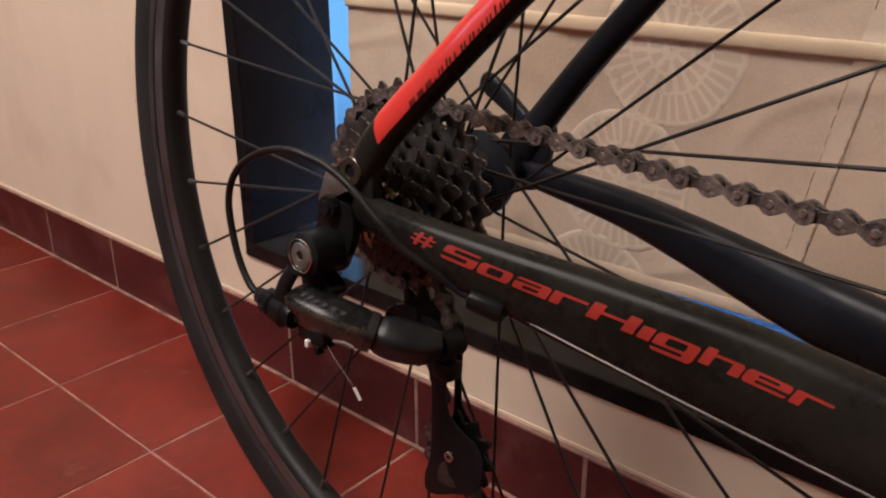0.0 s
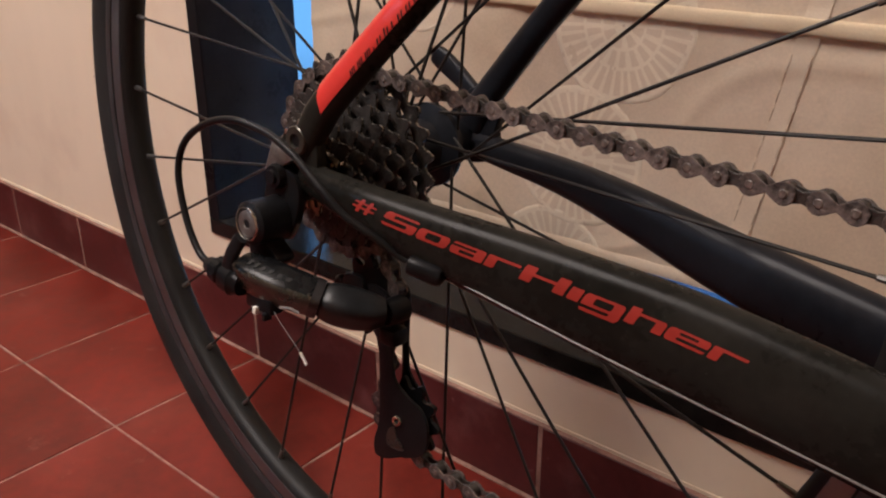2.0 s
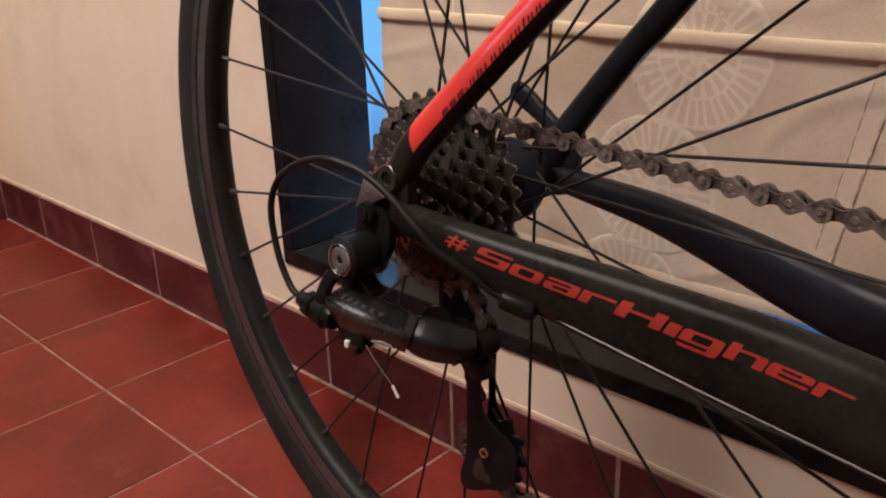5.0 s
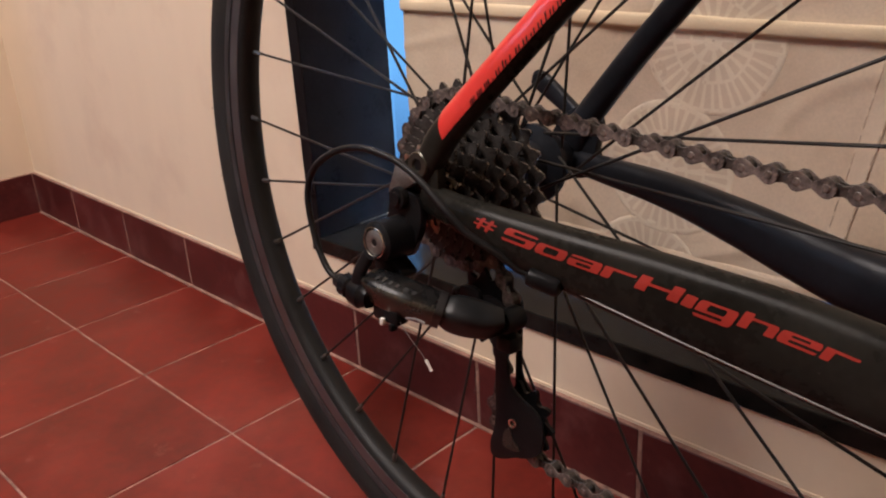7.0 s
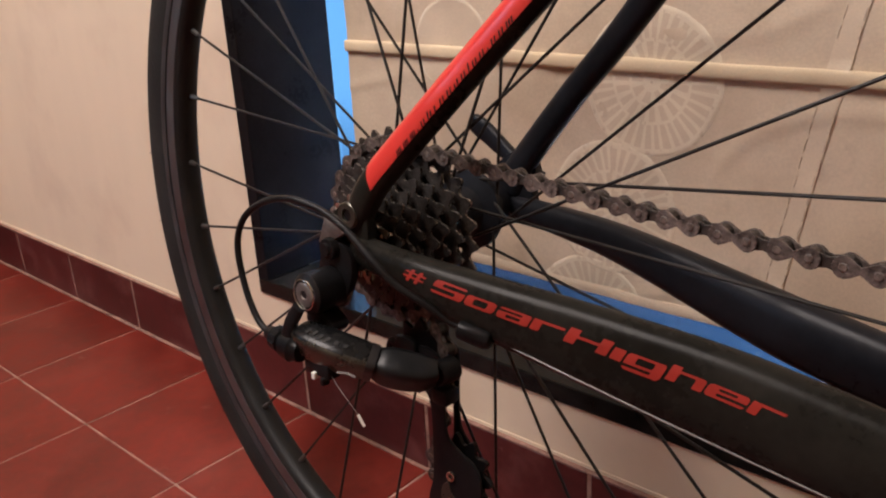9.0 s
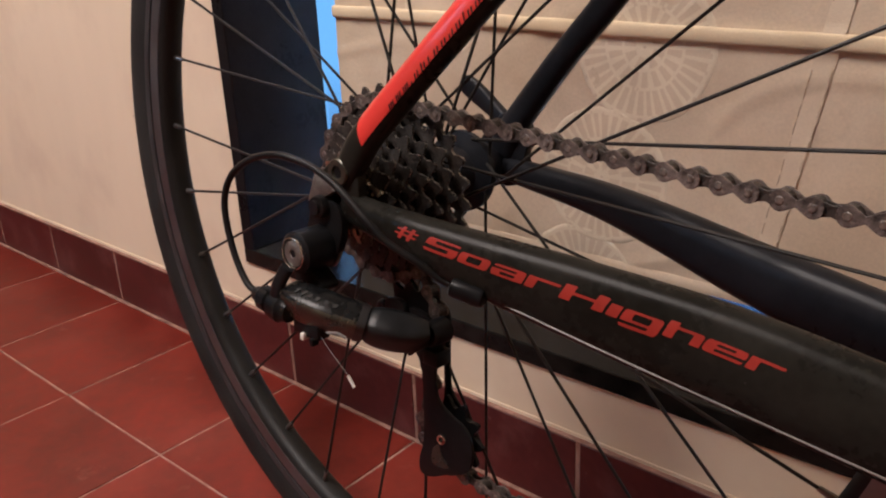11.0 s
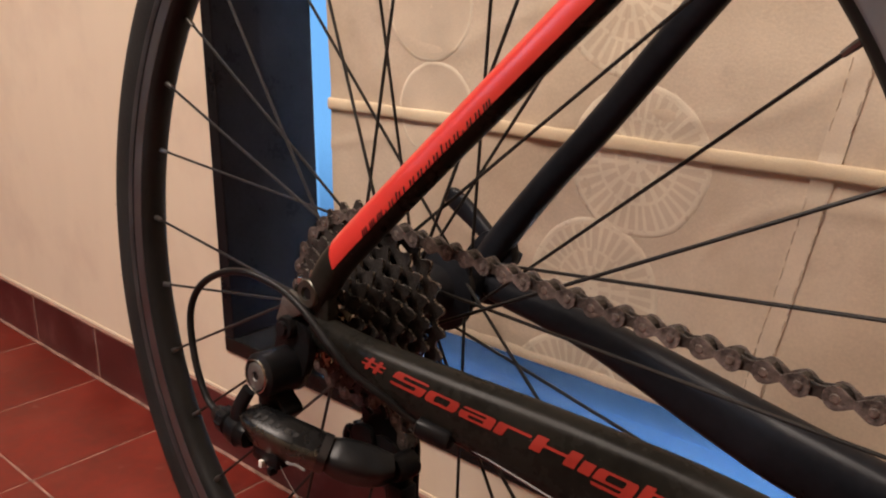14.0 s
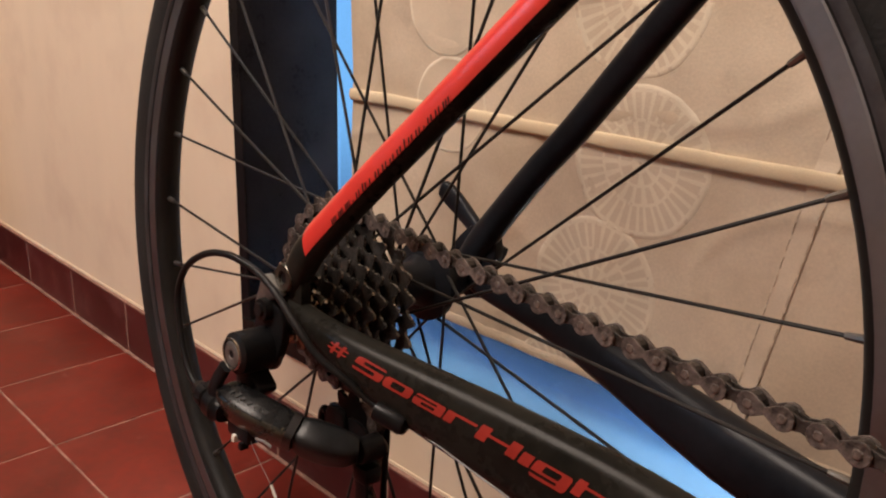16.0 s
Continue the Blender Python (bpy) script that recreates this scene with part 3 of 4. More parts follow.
sub = [q for q in ss_path if q[0] > 0.0235]
bm = bmesh.new()
sweep(bm, sub, 16, 2.3, arc=lambda u: (radians(-27), radians(-26 + 71 * min(1, u / 0.058) + 55 * min(1, max(0, (u - 0.058) / 0.06)))), grow=0.0003)
part("red_panel", bm, RED, seatstay, "glossy red decal panel")


def surface(path, u, ang, power, lift):
    """A point on a stay: u metres of x, angle round it."""
    xs = [q[0] for q in path]
    i = max(1, min(len(xs) - 1, int(np.searchsorted(xs, u))))
    k = (u - xs[i - 1]) / (xs[i] - xs[i - 1])
    q = path[i - 1] * (1 - k) + path[i] * k
    t, s, up = frame_at(path, i)
    ca, sa = math.cos(ang), math.sin(ang)
    e = 2 / power
    c = Vector(q[:3])
    return c - s * (math.copysign(abs(ca) ** e, ca) * (q[3] + lift)) + up * (math.copysign(abs(sa) ** e, sa) * (q[4] + lift))


# wide square letters in a cell 1 wide and 1 high: rounded blocks (x0, x1, y0, y1, corner in metres) that add or cut away
GLYPHS = {}
GLYPHS["#"] = ("+", 0.22, 0.38, 0.00, 1.00, 0.0003), ("+", 0.62, 0.78, 0.00, 1.00, 0.0003), ("+", 0.00, 1.00, 0.25, 0.39, 0.0003), ("+", 0.00, 1.00, 0.61, 0.75, 0.0003)
GLYPHS["S"] = ("+", 0.00, 1.00, 0.00, 1.00, 0.0017), ("-", 0.27, 1.30, 0.585, 0.835, 0.0006), ("-", -0.30, 0.73, 0.165, 0.415, 0.0006)
GLYPHS["o"] = ("+", 0.00, 1.00, 0.00, 0.75, 0.0017), ("-", 0.27, 0.73, 0.16, 0.59, 0.0008)
GLYPHS["a"] = ("+", 0.00, 1.00, 0.00, 0.75, 0.0016), ("-", -0.30, 0.73, 0.455, 0.595, 0.0004), ("-", 0.27, 0.73, 0.14, 0.315, 0.0004), ("+", 0.72, 1.00, 0.00, 0.30, 0.0003)
GLYPHS["r"] = ("+", 0.00, 0.30, 0.00, 0.75, 0.0004), ("+", 0.00, 1.00, 0.575, 0.75, 0.0005)
GLYPHS["H"] = ("+", 0.00, 0.25, 0.00, 1.00, 0.0003), ("+", 0.75, 1.00, 0.00, 1.00, 0.0003), ("+", 0.10, 0.90, 0.41, 0.59, 0.0001)
GLYPHS["i"] = (("+", 0.00, 1.00, 0.00, 0.75, 0.0004),)
GLYPHS["g"] = ("+", 0.00, 1.00, -0.27, 0.75, 0.0016), ("-", 0.27, 0.73, 0.185, 0.59, 0.0007), ("-", -0.30, 0.73, -0.115, 0.035, 0.0004)
GLYPHS["h"] = ("+", 0.00, 1.00, -0.60, 0.75, 0.0016), ("+", 0.00, 0.26, 0.00, 1.00, 0.0003), ("-", 0.27, 0.73, -0.90, 0.580, 0.0008), ("-", -1.00, 2.00, -2.00, 0.00, 0.0)
GLYPHS["e"] = ("+", 0.00, 1.00, 0.00, 0.75, 0.0016), ("-", 0.27, 0.73, 0.455, 0.605, 0.0005), ("-", 0.27, 1.30, 0.150, 0.305, 0.0004)


def glyph_distance(ch, x, y, wide, cap):
    """How far (x, y) in metres lies outside a letter; negative inside."""
    d = 1.0
    for op, x0, x1, y0, y1, r in GLYPHS[ch]:
        qx = abs(x - wide * (x0 + x1) / 2) - wide * (x1 - x0) / 2 + r
        qy = abs(y - cap * (y0 + y1) / 2) - cap * (y1 - y0) / 2 + r
        e = math.hypot(max(qx, 0), max(qy, 0)) + min(max(qx, qy), 0) - r
        d = min(d, e) if op == "+" else max(d, -e)
    return d


def write_on_stay(text, places, cap, mid):
    """Lays each letter on the stay's outer face, its outline cut smoothly; places are starts and widths along x."""
    xs = [p[0] for p in cs_path]
    bm = bmesh.new()

    def laid(u0, x, y):
        u = u0 + x + 0.42 * (y - 0.5 * cap)
        q = cs_path[min(len(cs_path) - 1, int(np.searchsorted(xs, u)))]
        return bm.verts.new(surface(cs_path, u, radians(mid) + (y - 0.5 * cap) / (0.5 * (q[3] + q[4])), 2.4, 0.00028))

    for ch, (u0, wide) in zip(text, places):
        nx, ny = round(wide * 1.04 / 0.00042) + 2, round(cap * 1.34 / 0.00034)
        at = [[(wide * (-0.02 + 1.04 * i / nx), cap * (-0.30 + 1.34 * j / ny)) for j in range(ny + 1)] for i in range(nx + 1)]
        dist = [[glyph_distance(ch, x, y, wide, cap) for x, y in col] for col in at]
        for i in range(nx):
            for j in range(ny):
                loop = [(at[a][b], dist[a][b]) for a, b in ((i, j), (i + 1, j), (i + 1, j + 1), (i, j + 1))]
                cut = []
                for (p, dp), (q, dq) in zip(loop, loop[1:] + loop[:1]):
                    if dp < 0:
                        cut.append(p)
                    if (dp < 0) != (dq < 0):
                        k = dp / (dp - dq)
                        cut.append((p[0] + (q[0] - p[0]) * k, p[1] + (q[1] - p[1]) * k))
                if len(cut) > 2:
                    bm.faces.new([laid(u0, x, y) for x, y in cut])
    bmesh.ops.remove_doubles(bm, verts=bm.verts[:], dist=2e-6)
    part("lettering", bm, LETTER, chainstay, "red slogan lettering")


write_on_stay("#", [(0.0523, 0.0120)], 0.0060, 19)
write_on_stay("SoarHigher", [(0.0695, 0.0185), (0.0890, 0.0165), (0.1070, 0.0170), (0.1250, 0.0160), (0.1425, 0.0215), (0.1655, 0.0056), (0.1722, 0.0180), (0.1918, 0.0168), (0.2095, 0.0180), (0.2285, 0.0140)], 0.0063, 19)

# web address on the seatstay, as plain bars of letter size
u = 0.0430
for wide, strokes, tall in [(0.0030, 3, 0)] * 3 + [(0.0008, 1, -0.2)] + [(0.0023, 2, 0), (0.0023, 2, 0.1), (0.0016, 1, 0), (0.0023, 2, 0), (0.0023, 2, 0), (0.0023, 2, -0.1), (0.0023, 2, 0), (0.0008, 1, 0.14), (0.0023, 2, 0), (0.0023, 2, 0), (0.0008, 1, -0.2), (0.0023, 2, 0), (0.0023, 2, 0), (0.0032, 3, 0)]:
    for k in range(strokes):
        du = (wide - 0.0008) * k / max(1, strokes - 1)
        top = -0.20 + (0.8 * tall if k == 0 or tall < -0.15 else 0)
        bm = bmesh.new()
        bm.faces.new([bm.verts.new(surface(ss_path, u + du + dx + 0.0042 * (a + 0.46), a, 2.3, 0.0007)) for dx, a in ((0, -0.46), (0.0007, -0.46), (0.0007, top), (0, top))])
        part("printed_bar", bm, INK, seatstay)
    u += wide + 0.0014

# dropouts and axle
bm = bmesh.new()
plate(bm, rounded([(-0.012, 0.012), (0.004, 0.026), (0.018, 0.022), (0.020, 0.0), (0.016, -0.012), (0.000, -0.014), (-0.010, -0.004)]), -0.0735, -0.0665, 0.001)
dropout = part("dropout", bm, FRAME, bicycle, "black frame end at the axle")
bm = bmesh.new()
plate(bm, rounded([(-0.012, 0.012), (0.004, 0.032), (0.022, 0.036), (0.0295, 0.022), (0.0265, 0.008), (0.030, -0.006), (0.010, -0.014), (-0.010, -0.008)]), 0.0650, 0.0725, 0.001)
part("dropout", bm, BLUE_BLACK, bicycle)
bm = bmesh.new()
plate(bm, rounded([(-0.010, 0.002), (0.008, 0.000), (0.012, -0.014), (0.004, -0.032), (-0.010, -0.036), (-0.018, -0.026), (-0.016, -0.012)]), -0.0790, -0.0735, 0.0008)
part("derailleur_hanger", bm, PLASTIC, bicycle)
bm = bmesh.new()
lathe(bm, [(0.0034, -0.0745), (0.0038, -0.0762), (0.0070, -0.0762), (0.0076, -0.0755), (0.0076, -0.0735), (0.0034, -0.0735)], 32, (0.0072, -0.0012, 0.0185))
part("eyelet_bolt", bm, GREYMET, dropout, "grey metal eyelet ring")
bm = bmesh.new()
disc(bm, (0.0072, -0.0012, 0.0185), 0.0036, -0.0750, -0.0735, 6)
part("bolt_hole", bm, PLASTIC, dropout)
bm = bmesh.new()
lathe(bm, [(1e-5, -0.0850), (0.0036, -0.0850), (0.0040, -0.0835), (0.0060, -0.0832), (0.0066, -0.0820), (0.0068, -0.0735), (1e-5, -0.0735)], 28, (-0.004, 0, -0.0020), closed=False)
part("axle_nut", bm, PLASTIC, bicycle, "black quick-release nut")
bm = bmesh.new()
plate(bm, [(-0.0085, 0.0165), (0.0005, 0.0150), (0.0075, 0.0085), (-0.0010, 0.0035), (-0.0150, -0.0010)], -0.0800, -0.0735, 0.0008)
part("adjuster_tab", bm, CAST, dropout, "grey metal tab")
lever = [(0.022, 0.0790, 0.0155, 0.0045, 0.0062), (0.008, 0.0800, 0.0215, 0.0040, 0.0048), (-0.008, 0.0812, 0.0300, 0.0038, 0.0056), (-0.022, 0.0818, 0.0385, 0.0036, 0.0068), (-0.033, 0.0815, 0.0450, 0.0036, 0.0072), (-0.0390, 0.0810, 0.0482, 0.0032, 0.0060), (-0.0412, 0.0806, 0.0492, 0.0012, 0.0028)]
part("quick_release_lever", sweep(bmesh.new(), spline(lever, 6), 16, 3.0), BLUE_BLACK, bicycle, "black quick-release lever")
bm = bmesh.new()
disc(bm, (0, 0, 0), 0.0085, 0.0725, 0.0860, 24, 0.0015)
part("quick_release_body", bm, PLASTIC, bicycle)

# cassette of eight cogs
TEETH = [29, 26, 23, 21, 18, 16, 14, 12]
COG_Y, STEP = -0.0285, 0.00465


def cog(n, y, thick=0.0018, bore=None, phase=0.0):
    pr = n * 0.0127 / (2 * math.pi)
    out = []
    for k in range(n):
        for da, r in ((-0.48, pr - 0.0036), (-0.36, pr - 0.0030), (-0.26, pr - 0.0012), (-0.18, pr + 0.0006), (-0.07, pr + 0.0023), (0.04, pr + 0.0024), (0.18, pr + 0.0004), (0.26, pr - 0.0012), (0.36, pr - 0.0030)):
            a = 2 * math.pi * (k + da + phase) / n
            out.append((r * math.cos(a), r * math.sin(a)))
    bm = bmesh.new()
    arms = bore is None and n > 17
    inner = bore or (pr - 0.0088 if arms else max(0.0135, pr - 0.0105))
    m = len(out)
    rows = []
    for yy in (y - thick / 2, y + thick / 2):
        rows.append(([bm.verts.new((x, yy, z)) for x, z in out], [bm.verts.new((inner * math.cos(2 * math.pi * k / m), yy, inner * math.sin(2 * math.pi * k / m))) for k in range(m)]))
    (a, b), (c, d) = rows
    shine = random.Random(n)
    for k in range(m):
        j = (k + 1) % m
        for q in ((a[k], a[j], b[j], b[k]), (c[k], c[j], d[j], d[k]), (b[k], b[j], d[j], d[k])):
            bm.faces.new(q)
        # scattered bright flank faces stand in for glints
        bm.faces.new((a[k], a[j], c[j], c[k])).material_index = 2 if shine.random() < 0.07 else 1
    for k in range(5 if arms else 0):
        h = 2 * math.pi * (k / 5 + phase * 0.2)
        along, across = Vector((math.cos(h), 0, math.sin(h))), Vector((-math.sin(h), 0, math.cos(h)))
        quad = [along * r + across * w for r, w in ((0.0165, -0.0040), (inner + 0.0006, -0.0022), (inner + 0.0006, 0.0022), (0.0165, 0.0040))]
        top, low = ([bm.verts.new(p + Vector((0, y + e * thick * 0.42, 0))) for p in quad] for e in (-1, 1))
        for loop in (top, low[::-1], *((top[i], top[(i + 1) % 4], low[(i + 1) % 4], low[i]) for i in range(4))):
            bm.faces.new(loop)
    return bm


cassette = part("cassette", lathe(bmesh.new(), [(0.0136, COG_Y + 0.003), (0.0178, COG_Y + 0.003), (0.0165, COG_Y - 0.034), (0.0136, COG_Y - 0.034)], 36), COG, bicycle, "dirty eight-speed cassette")
for i, n in enumerate(TEETH):
    cog_ob = part("cog", cog(n, COG_Y - STEP * i, phase=0.37 * i % 1), GLINT if n == 12 else COG, cassette, smooth=False)
    for extra in (BRIGHT if n == 12 else COG_EDGE, BRIGHT):
        cog_ob.data.materials.append(extra)
part("spoke_guard", lathe(bmesh.new(), [(0.018, COG_Y + 0.0045), (0.040, COG_Y + 0.0050), (0.040, COG_Y + 0.0062), (0.018, COG_Y + 0.0060)], 40), PLASTIC, cassette, "black disc behind the cogs")
bm = lathe(bmesh.new(), [(0.0085, -0.0640), (0.0155, -0.0640), (0.0162, -0.0630), (0.0162, -0.0618), (0.0085, -0.0618)], 36)
for k in range(22):
    a = 2 * math.pi * k / 22
    tube(bm, [((r * math.cos(a)), -0.0636, r * math.sin(a)) for r in (0.0158, 0.0190, 0.0215)], 0.0011, 8, 2)
part("lockring", bm, BRIGHT, cassette, "bright serrated lockring")

# chain
P = 0.0127
CHAIN_Y = COG_Y - STEP
GUIDE, TENS = Vector((0.025, -0.0355, -0.0745)), Vector((0.0557, -0.0355, -0.139))
R_COG, R_PUL = 26 * P / (2 * math.pi), 0.0222


def arc(c, r, a0, a1, y, n=24):
    return [Vector((c[0] + r * math.cos(radians(a0 + (a1 - a0) * k / n)), y, c[2] + r * math.sin(radians(a0 + (a1 - a0) * k / n)))) for k in range(n + 1)]


route = [Vector((x, CHAIN_Y - 0.0800 * x, R_COG - 0.0575 * x + 0.0510 * x * x)) for x in (0.40, 0.37, 0.34, 0.31, 0.28, 0.25, 0.22, 0.19, 0.16, 0.13, 0.10, 0.07, 0.045, 0.02)]
route += arc((0, 0, 0), R_COG, 87, 305, CHAIN_Y, 40)
route += arc(GUIDE, R_PUL, 40, -60, GUIDE.y, 12)
route += arc(TENS, R_PUL, 128, 275, TENS.y, 16)
route += [Vector((0.14, -0.0390, -0.1640)), Vector((0.25, -0.045, -0.167)), Vector((0.40, -0.052, -0.172))]


def walk_chain(pts, pitch):
    """Rivets one pitch apart along a line of points."""
    out, cur, i = [pts[0]], pts[0], 0
    while True:
        j = i
        while j + 1 < len(pts) and (pts[j + 1] - cur).length < pitch:
            j += 1
        if j + 1 >= len(pts):
            return out
        a, b = (cur if j == i else pts[j]), pts[j + 1]
        lo, hi = 0.0, 1.0
        for _ in range(30):
            mid = (lo + hi) / 2
            if (a.lerp(b, mid) - cur).length < pitch:
                lo = mid
            else:
                hi = mid
        cur = a.lerp(b, hi)
        out.append(cur)
        i = j
        pts = pts[:j + 1] + [cur] + pts[j + 1:]
        i = j + 1


def link_mesh(outer):
    bm = bmesh.new()
    out = []
    rad, waist = (0.0044, 0.0014) if outer else (0.0040, 0.0022)
    for cx, a0, s in ((P, -128, 1), (0, 52, -1)):
        for k in range(10):
            a = radians(a0 + 256 * k / 9)
            out.append((cx + rad * math.cos(a), rad * math.sin(a)))
        out.append((P / 2, s * waist))
    yo = 0.0033 if outer else 0.0019
    for s in (-1, 1):
        b2 = bmesh.new()
        plate(b2, out, s * yo - 0.0006, s * yo + 0.0006, 0.0003)
        me = bpy.data.meshes.new("tmp")
        b2.to_mesh(me)
        b2.free()
        bm.from_mesh(me)
        bpy.data.meshes.remove(me)
    for cx in (0, P):
        if outer:
            lathe(bm, [(1e-5, -0.0043), (0.0014, -0.0043), (0.0018, -0.0041), (0.0020, -0.0036), (0.0020, 0.0036), (0.0018, 0.0041), (0.0014, 0.0043), (1e-5, 0.0043)], 12, (cx, 0, 0), closed=False)
        else:
            lathe(bm, [(0.0020, -0.0014), (0.0039, -0.0014), (0.0039, 0.0014), (0.0020, 0.0014)], 12, (cx, 0, 0))
    me = bpy.data.meshes.new("outer_link" if outer else "inner_link")
    bmesh.ops.recalc_face_normals(bm, faces=bm.faces[:])
    bm.to_mesh(me)
    bm.free()
    me.materials.append(CHAIN if outer else CHAIN_DARK)
    me.materials.append(RIVET)
    for f in me.polygons:
        if outer and max(abs(f.center.x - P * round(f.center.x / P)), abs(f.center.z)) < 0.0019 and abs(f.center.y) > 0.0038:
            f.material_index = 1
    return me


rivets = walk_chain(route, P)
bm = bmesh.new()
lathe(bm, [(1e-5, -0.0042), (0.0016, -0.0042), (0.0020, -0.0036), (0.0020, 0.0036), (1e-5, 0.0042)], 10, rivets[0], closed=False)
chain = part("chain", bm, CHAIN, bicycle, "greasy rust-brown bicycle chain")
links = (link_mesh(True), link_mesh(False))
for i, (a, b) in enumerate(zip(rivets, rivets[1:])):
    x = (b - a).normalized()
    z = x.cross(Vector((0, 1, 0))).normalized()
    y = z.cross(x)
    ob = new("outer_link" if i % 2 == 0 else "inner_link", links[i % 2])
    ob.parent = chain
    ob.matrix_local = Matrix.Translation(a) @ Matrix((x, y, z)).transposed().to_4x4()

# rear derailleur
bm = bmesh.new()
lathe(bm, [(1e-5, -0.0985), (0.0098, -0.0985), (0.0118, -0.0970), (0.0122, -0.0780), (0.0110, -0.0735), (1e-5, -0.0735)], 36, (-0.0053, 0, -0.0251), closed=False)
derailleur = part("rear_derailleur", bm, PLASTIC, bicycle, "grey and black rear derailleur")
bm = bmesh.new()
lathe(bm, [(0.0023, -0.0992), (0.0026, -0.0996), (0.0066, -0.0996), (0.0072, -0.0992), (0.0072, -0.0980), (0.0023, -0.0980)], 36, (-0.0053, 0, -0.0251))
part("mounting_bolt", bm, CAST, derailleur, "grey steel mounting bolt")
bm = bmesh.new()
lathe(bm, [(0.0084, -0.0994), (0.0086, -0.0999), (0.0091, -0.0997), (0.0092, -0.0980), (0.0084, -0.0980)], 36, (-0.0053, 0, -0.0251))
part("bolt_rim", bm, BRIGHT, derailleur, "bright rim of the mounting bolt")
bm = bmesh.new()
disc(bm, (-0.0053, 0, -0.0251), 0.0024, -0.0990, -0.0975, 6)
part("bolt_socket", bm, PLASTIC, derailleur)
bm = bmesh.new()
lathe(bm, [(0.0118, -0.0772), (0.0131, -0.0768), (0.0133, -0.0752), (0.0118, -0.0748)], 36, (-0.0053, 0, -0.0251))
part("collar", bm, CAST, derailleur, "grey metal collar")
BODY = [(-0.0125, -0.0970, -0.0515, 0.0045, 0.0070), (-0.0060, -0.0970, -0.0525, 0.0085, 0.0100), (0.0120, -0.0925, -0.0555, 0.0095, 0.0104), (0.0245, -0.0862, -0.0585, 0.0093, 0.0097), (0.0300, -0.0828, -0.0600, 0.0086, 0.0092)]
TILT = Vector((0, 0.90, 0.43))
plate_ob = part("outer_link_plate", sweep(bmesh.new(), spline(BODY, 8), 36, 4.2, side=TILT), GREYMET, derailleur, "satin grey metal body link with a black top")
plate_ob.data.materials.append(GLOSSY)
for f in plate_ob.data.polygons:
    f.material_index = 1 if abs(f.normal.dot(Vector((0, -0.43, 0.90)))) > 0.80 else 0
KNUCKLE = [(0.0315, -0.0798, -0.0612, 0.0076, 0.0090), (0.0365, -0.0765, -0.0630, 0.0092, 0.0106), (0.0445, -0.0705, -0.0650, 0.0096, 0.0106), (0.0520, -0.0640, -0.0665, 0.0085, 0.0096), (0.0565, -0.0580, -0.0668, 0.0060, 0.0075)]
part("cage_knuckle", sweep(bmesh.new(), spline(KNUCKLE, 8), 28, 4.0, side=TILT), SATIN, derailleur, "black cage knuckle")
part("joint_band", sweep(bmesh.new(), [(0.0288, -0.0838, -0.0598, 0.0094, 0.0100), (0.0322, -0.0810, -0.0612, 0.0090, 0.0101)], 28, 4.0, side=TILT), INK, derailleur)
body_path = spline(BODY, 8)


def on_body(x, v):
    """A point on the tilted top of the body link, v metres back from its middle line."""
    i = min(range(len(body_path)), key=lambda k: abs(body_path[k][0] - x))
    q = body_path[i]
    t, back, up = frame_at(body_path, i, TILT)
    return Vector(q[:3]) + t * ((x - q[0]) / max(0.3, t.x)) + up * (q[4] + 0.0004) + back * v


for i in range(6):
    x0, tall = -0.0030 + 0.0042 * i, 0.0036 if i in (0, 1) else 0.0026
    bm = bmesh.new()
    bm.faces.new([bm.verts.new(on_body(x0 + u + 0.25 * v, v)) for u, v in ((0.0, -0.0026), (0.0018, -0.0026), (0.0018, tall - 0.0026), (0.0, tall - 0.0026))])
    part("printed_mark", bm, GREYMARK, derailleur, smooth=False)
# chain guide by the upper pulley: a tab with a narrow slit
bm = bmesh.new()
plate(bm, rounded([(0.0118, -0.0650), (0.0160, -0.0598), (0.0270, -0.0610), (0.0300, -0.0780), (0.0200, -0.0830), (0.0118, -0.0780)]), -0.0475, -0.0435, 0.0008)
guide_tab = part("chain_guide_tab", bm, PLASTIC, derailleur, "black tab with a slit that guides the chain")
ring = [(0.0092 + 0.0034 * math.cos(a), -0.0455, -0.0710 + 0.0060 * math.sin(a)) for a in np.linspace(0.0, 6.0, 17)]
part("slit_edge", tube(bmesh.new(), ring, 0.0022, 10, 2), PLASTIC, guide_tab)
# link that joins the mounting barrel to the body
bm = bmesh.new()
plate(bm, rounded([(-0.0150, -0.0330), (-0.0040, -0.0350), (0.0015, -0.0385), (0.0075, -0.0430), (0.0060, -0.0475), (-0.0020, -0.0520), (-0.0150, -0.0500)], 3), -0.0900, -0.0780, 0.0010)
part("pivot_link", bm, PLASTIC, derailleur, "black link under the mounting barrel")
# cage plates and pulleys
cage_out = rounded([(0.022, -0.076), (0.030, -0.063), (0.047, -0.068), (0.0485, -0.0910), (0.0497, -0.1060), (0.0525, -0.1150), (0.0612, -0.1208), (0.0715, -0.1250), (0.0772, -0.1320), (0.0785, -0.1450), (0.0735, -0.1550), (0.0600, -0.1615), (0.0470, -0.1684), (0.0386, -0.1685), (0.0372, -0.1594), (0.0404, -0.1465), (0.0406, -0.1277), (0.0380, -0.0964), (0.028, -0.086)])
cage_in = [(0.044 + (x - 0.044) * 0.42, z) for x, z in cage_out]
for y, shape in ((-0.0440, cage_out), (-0.0280, cage_in)):
    part("cage_plate", plate(bmesh.new(), shape, y, y + 0.0022, 0.0005), PLASTIC, derailleur, "black pulley cage plate")
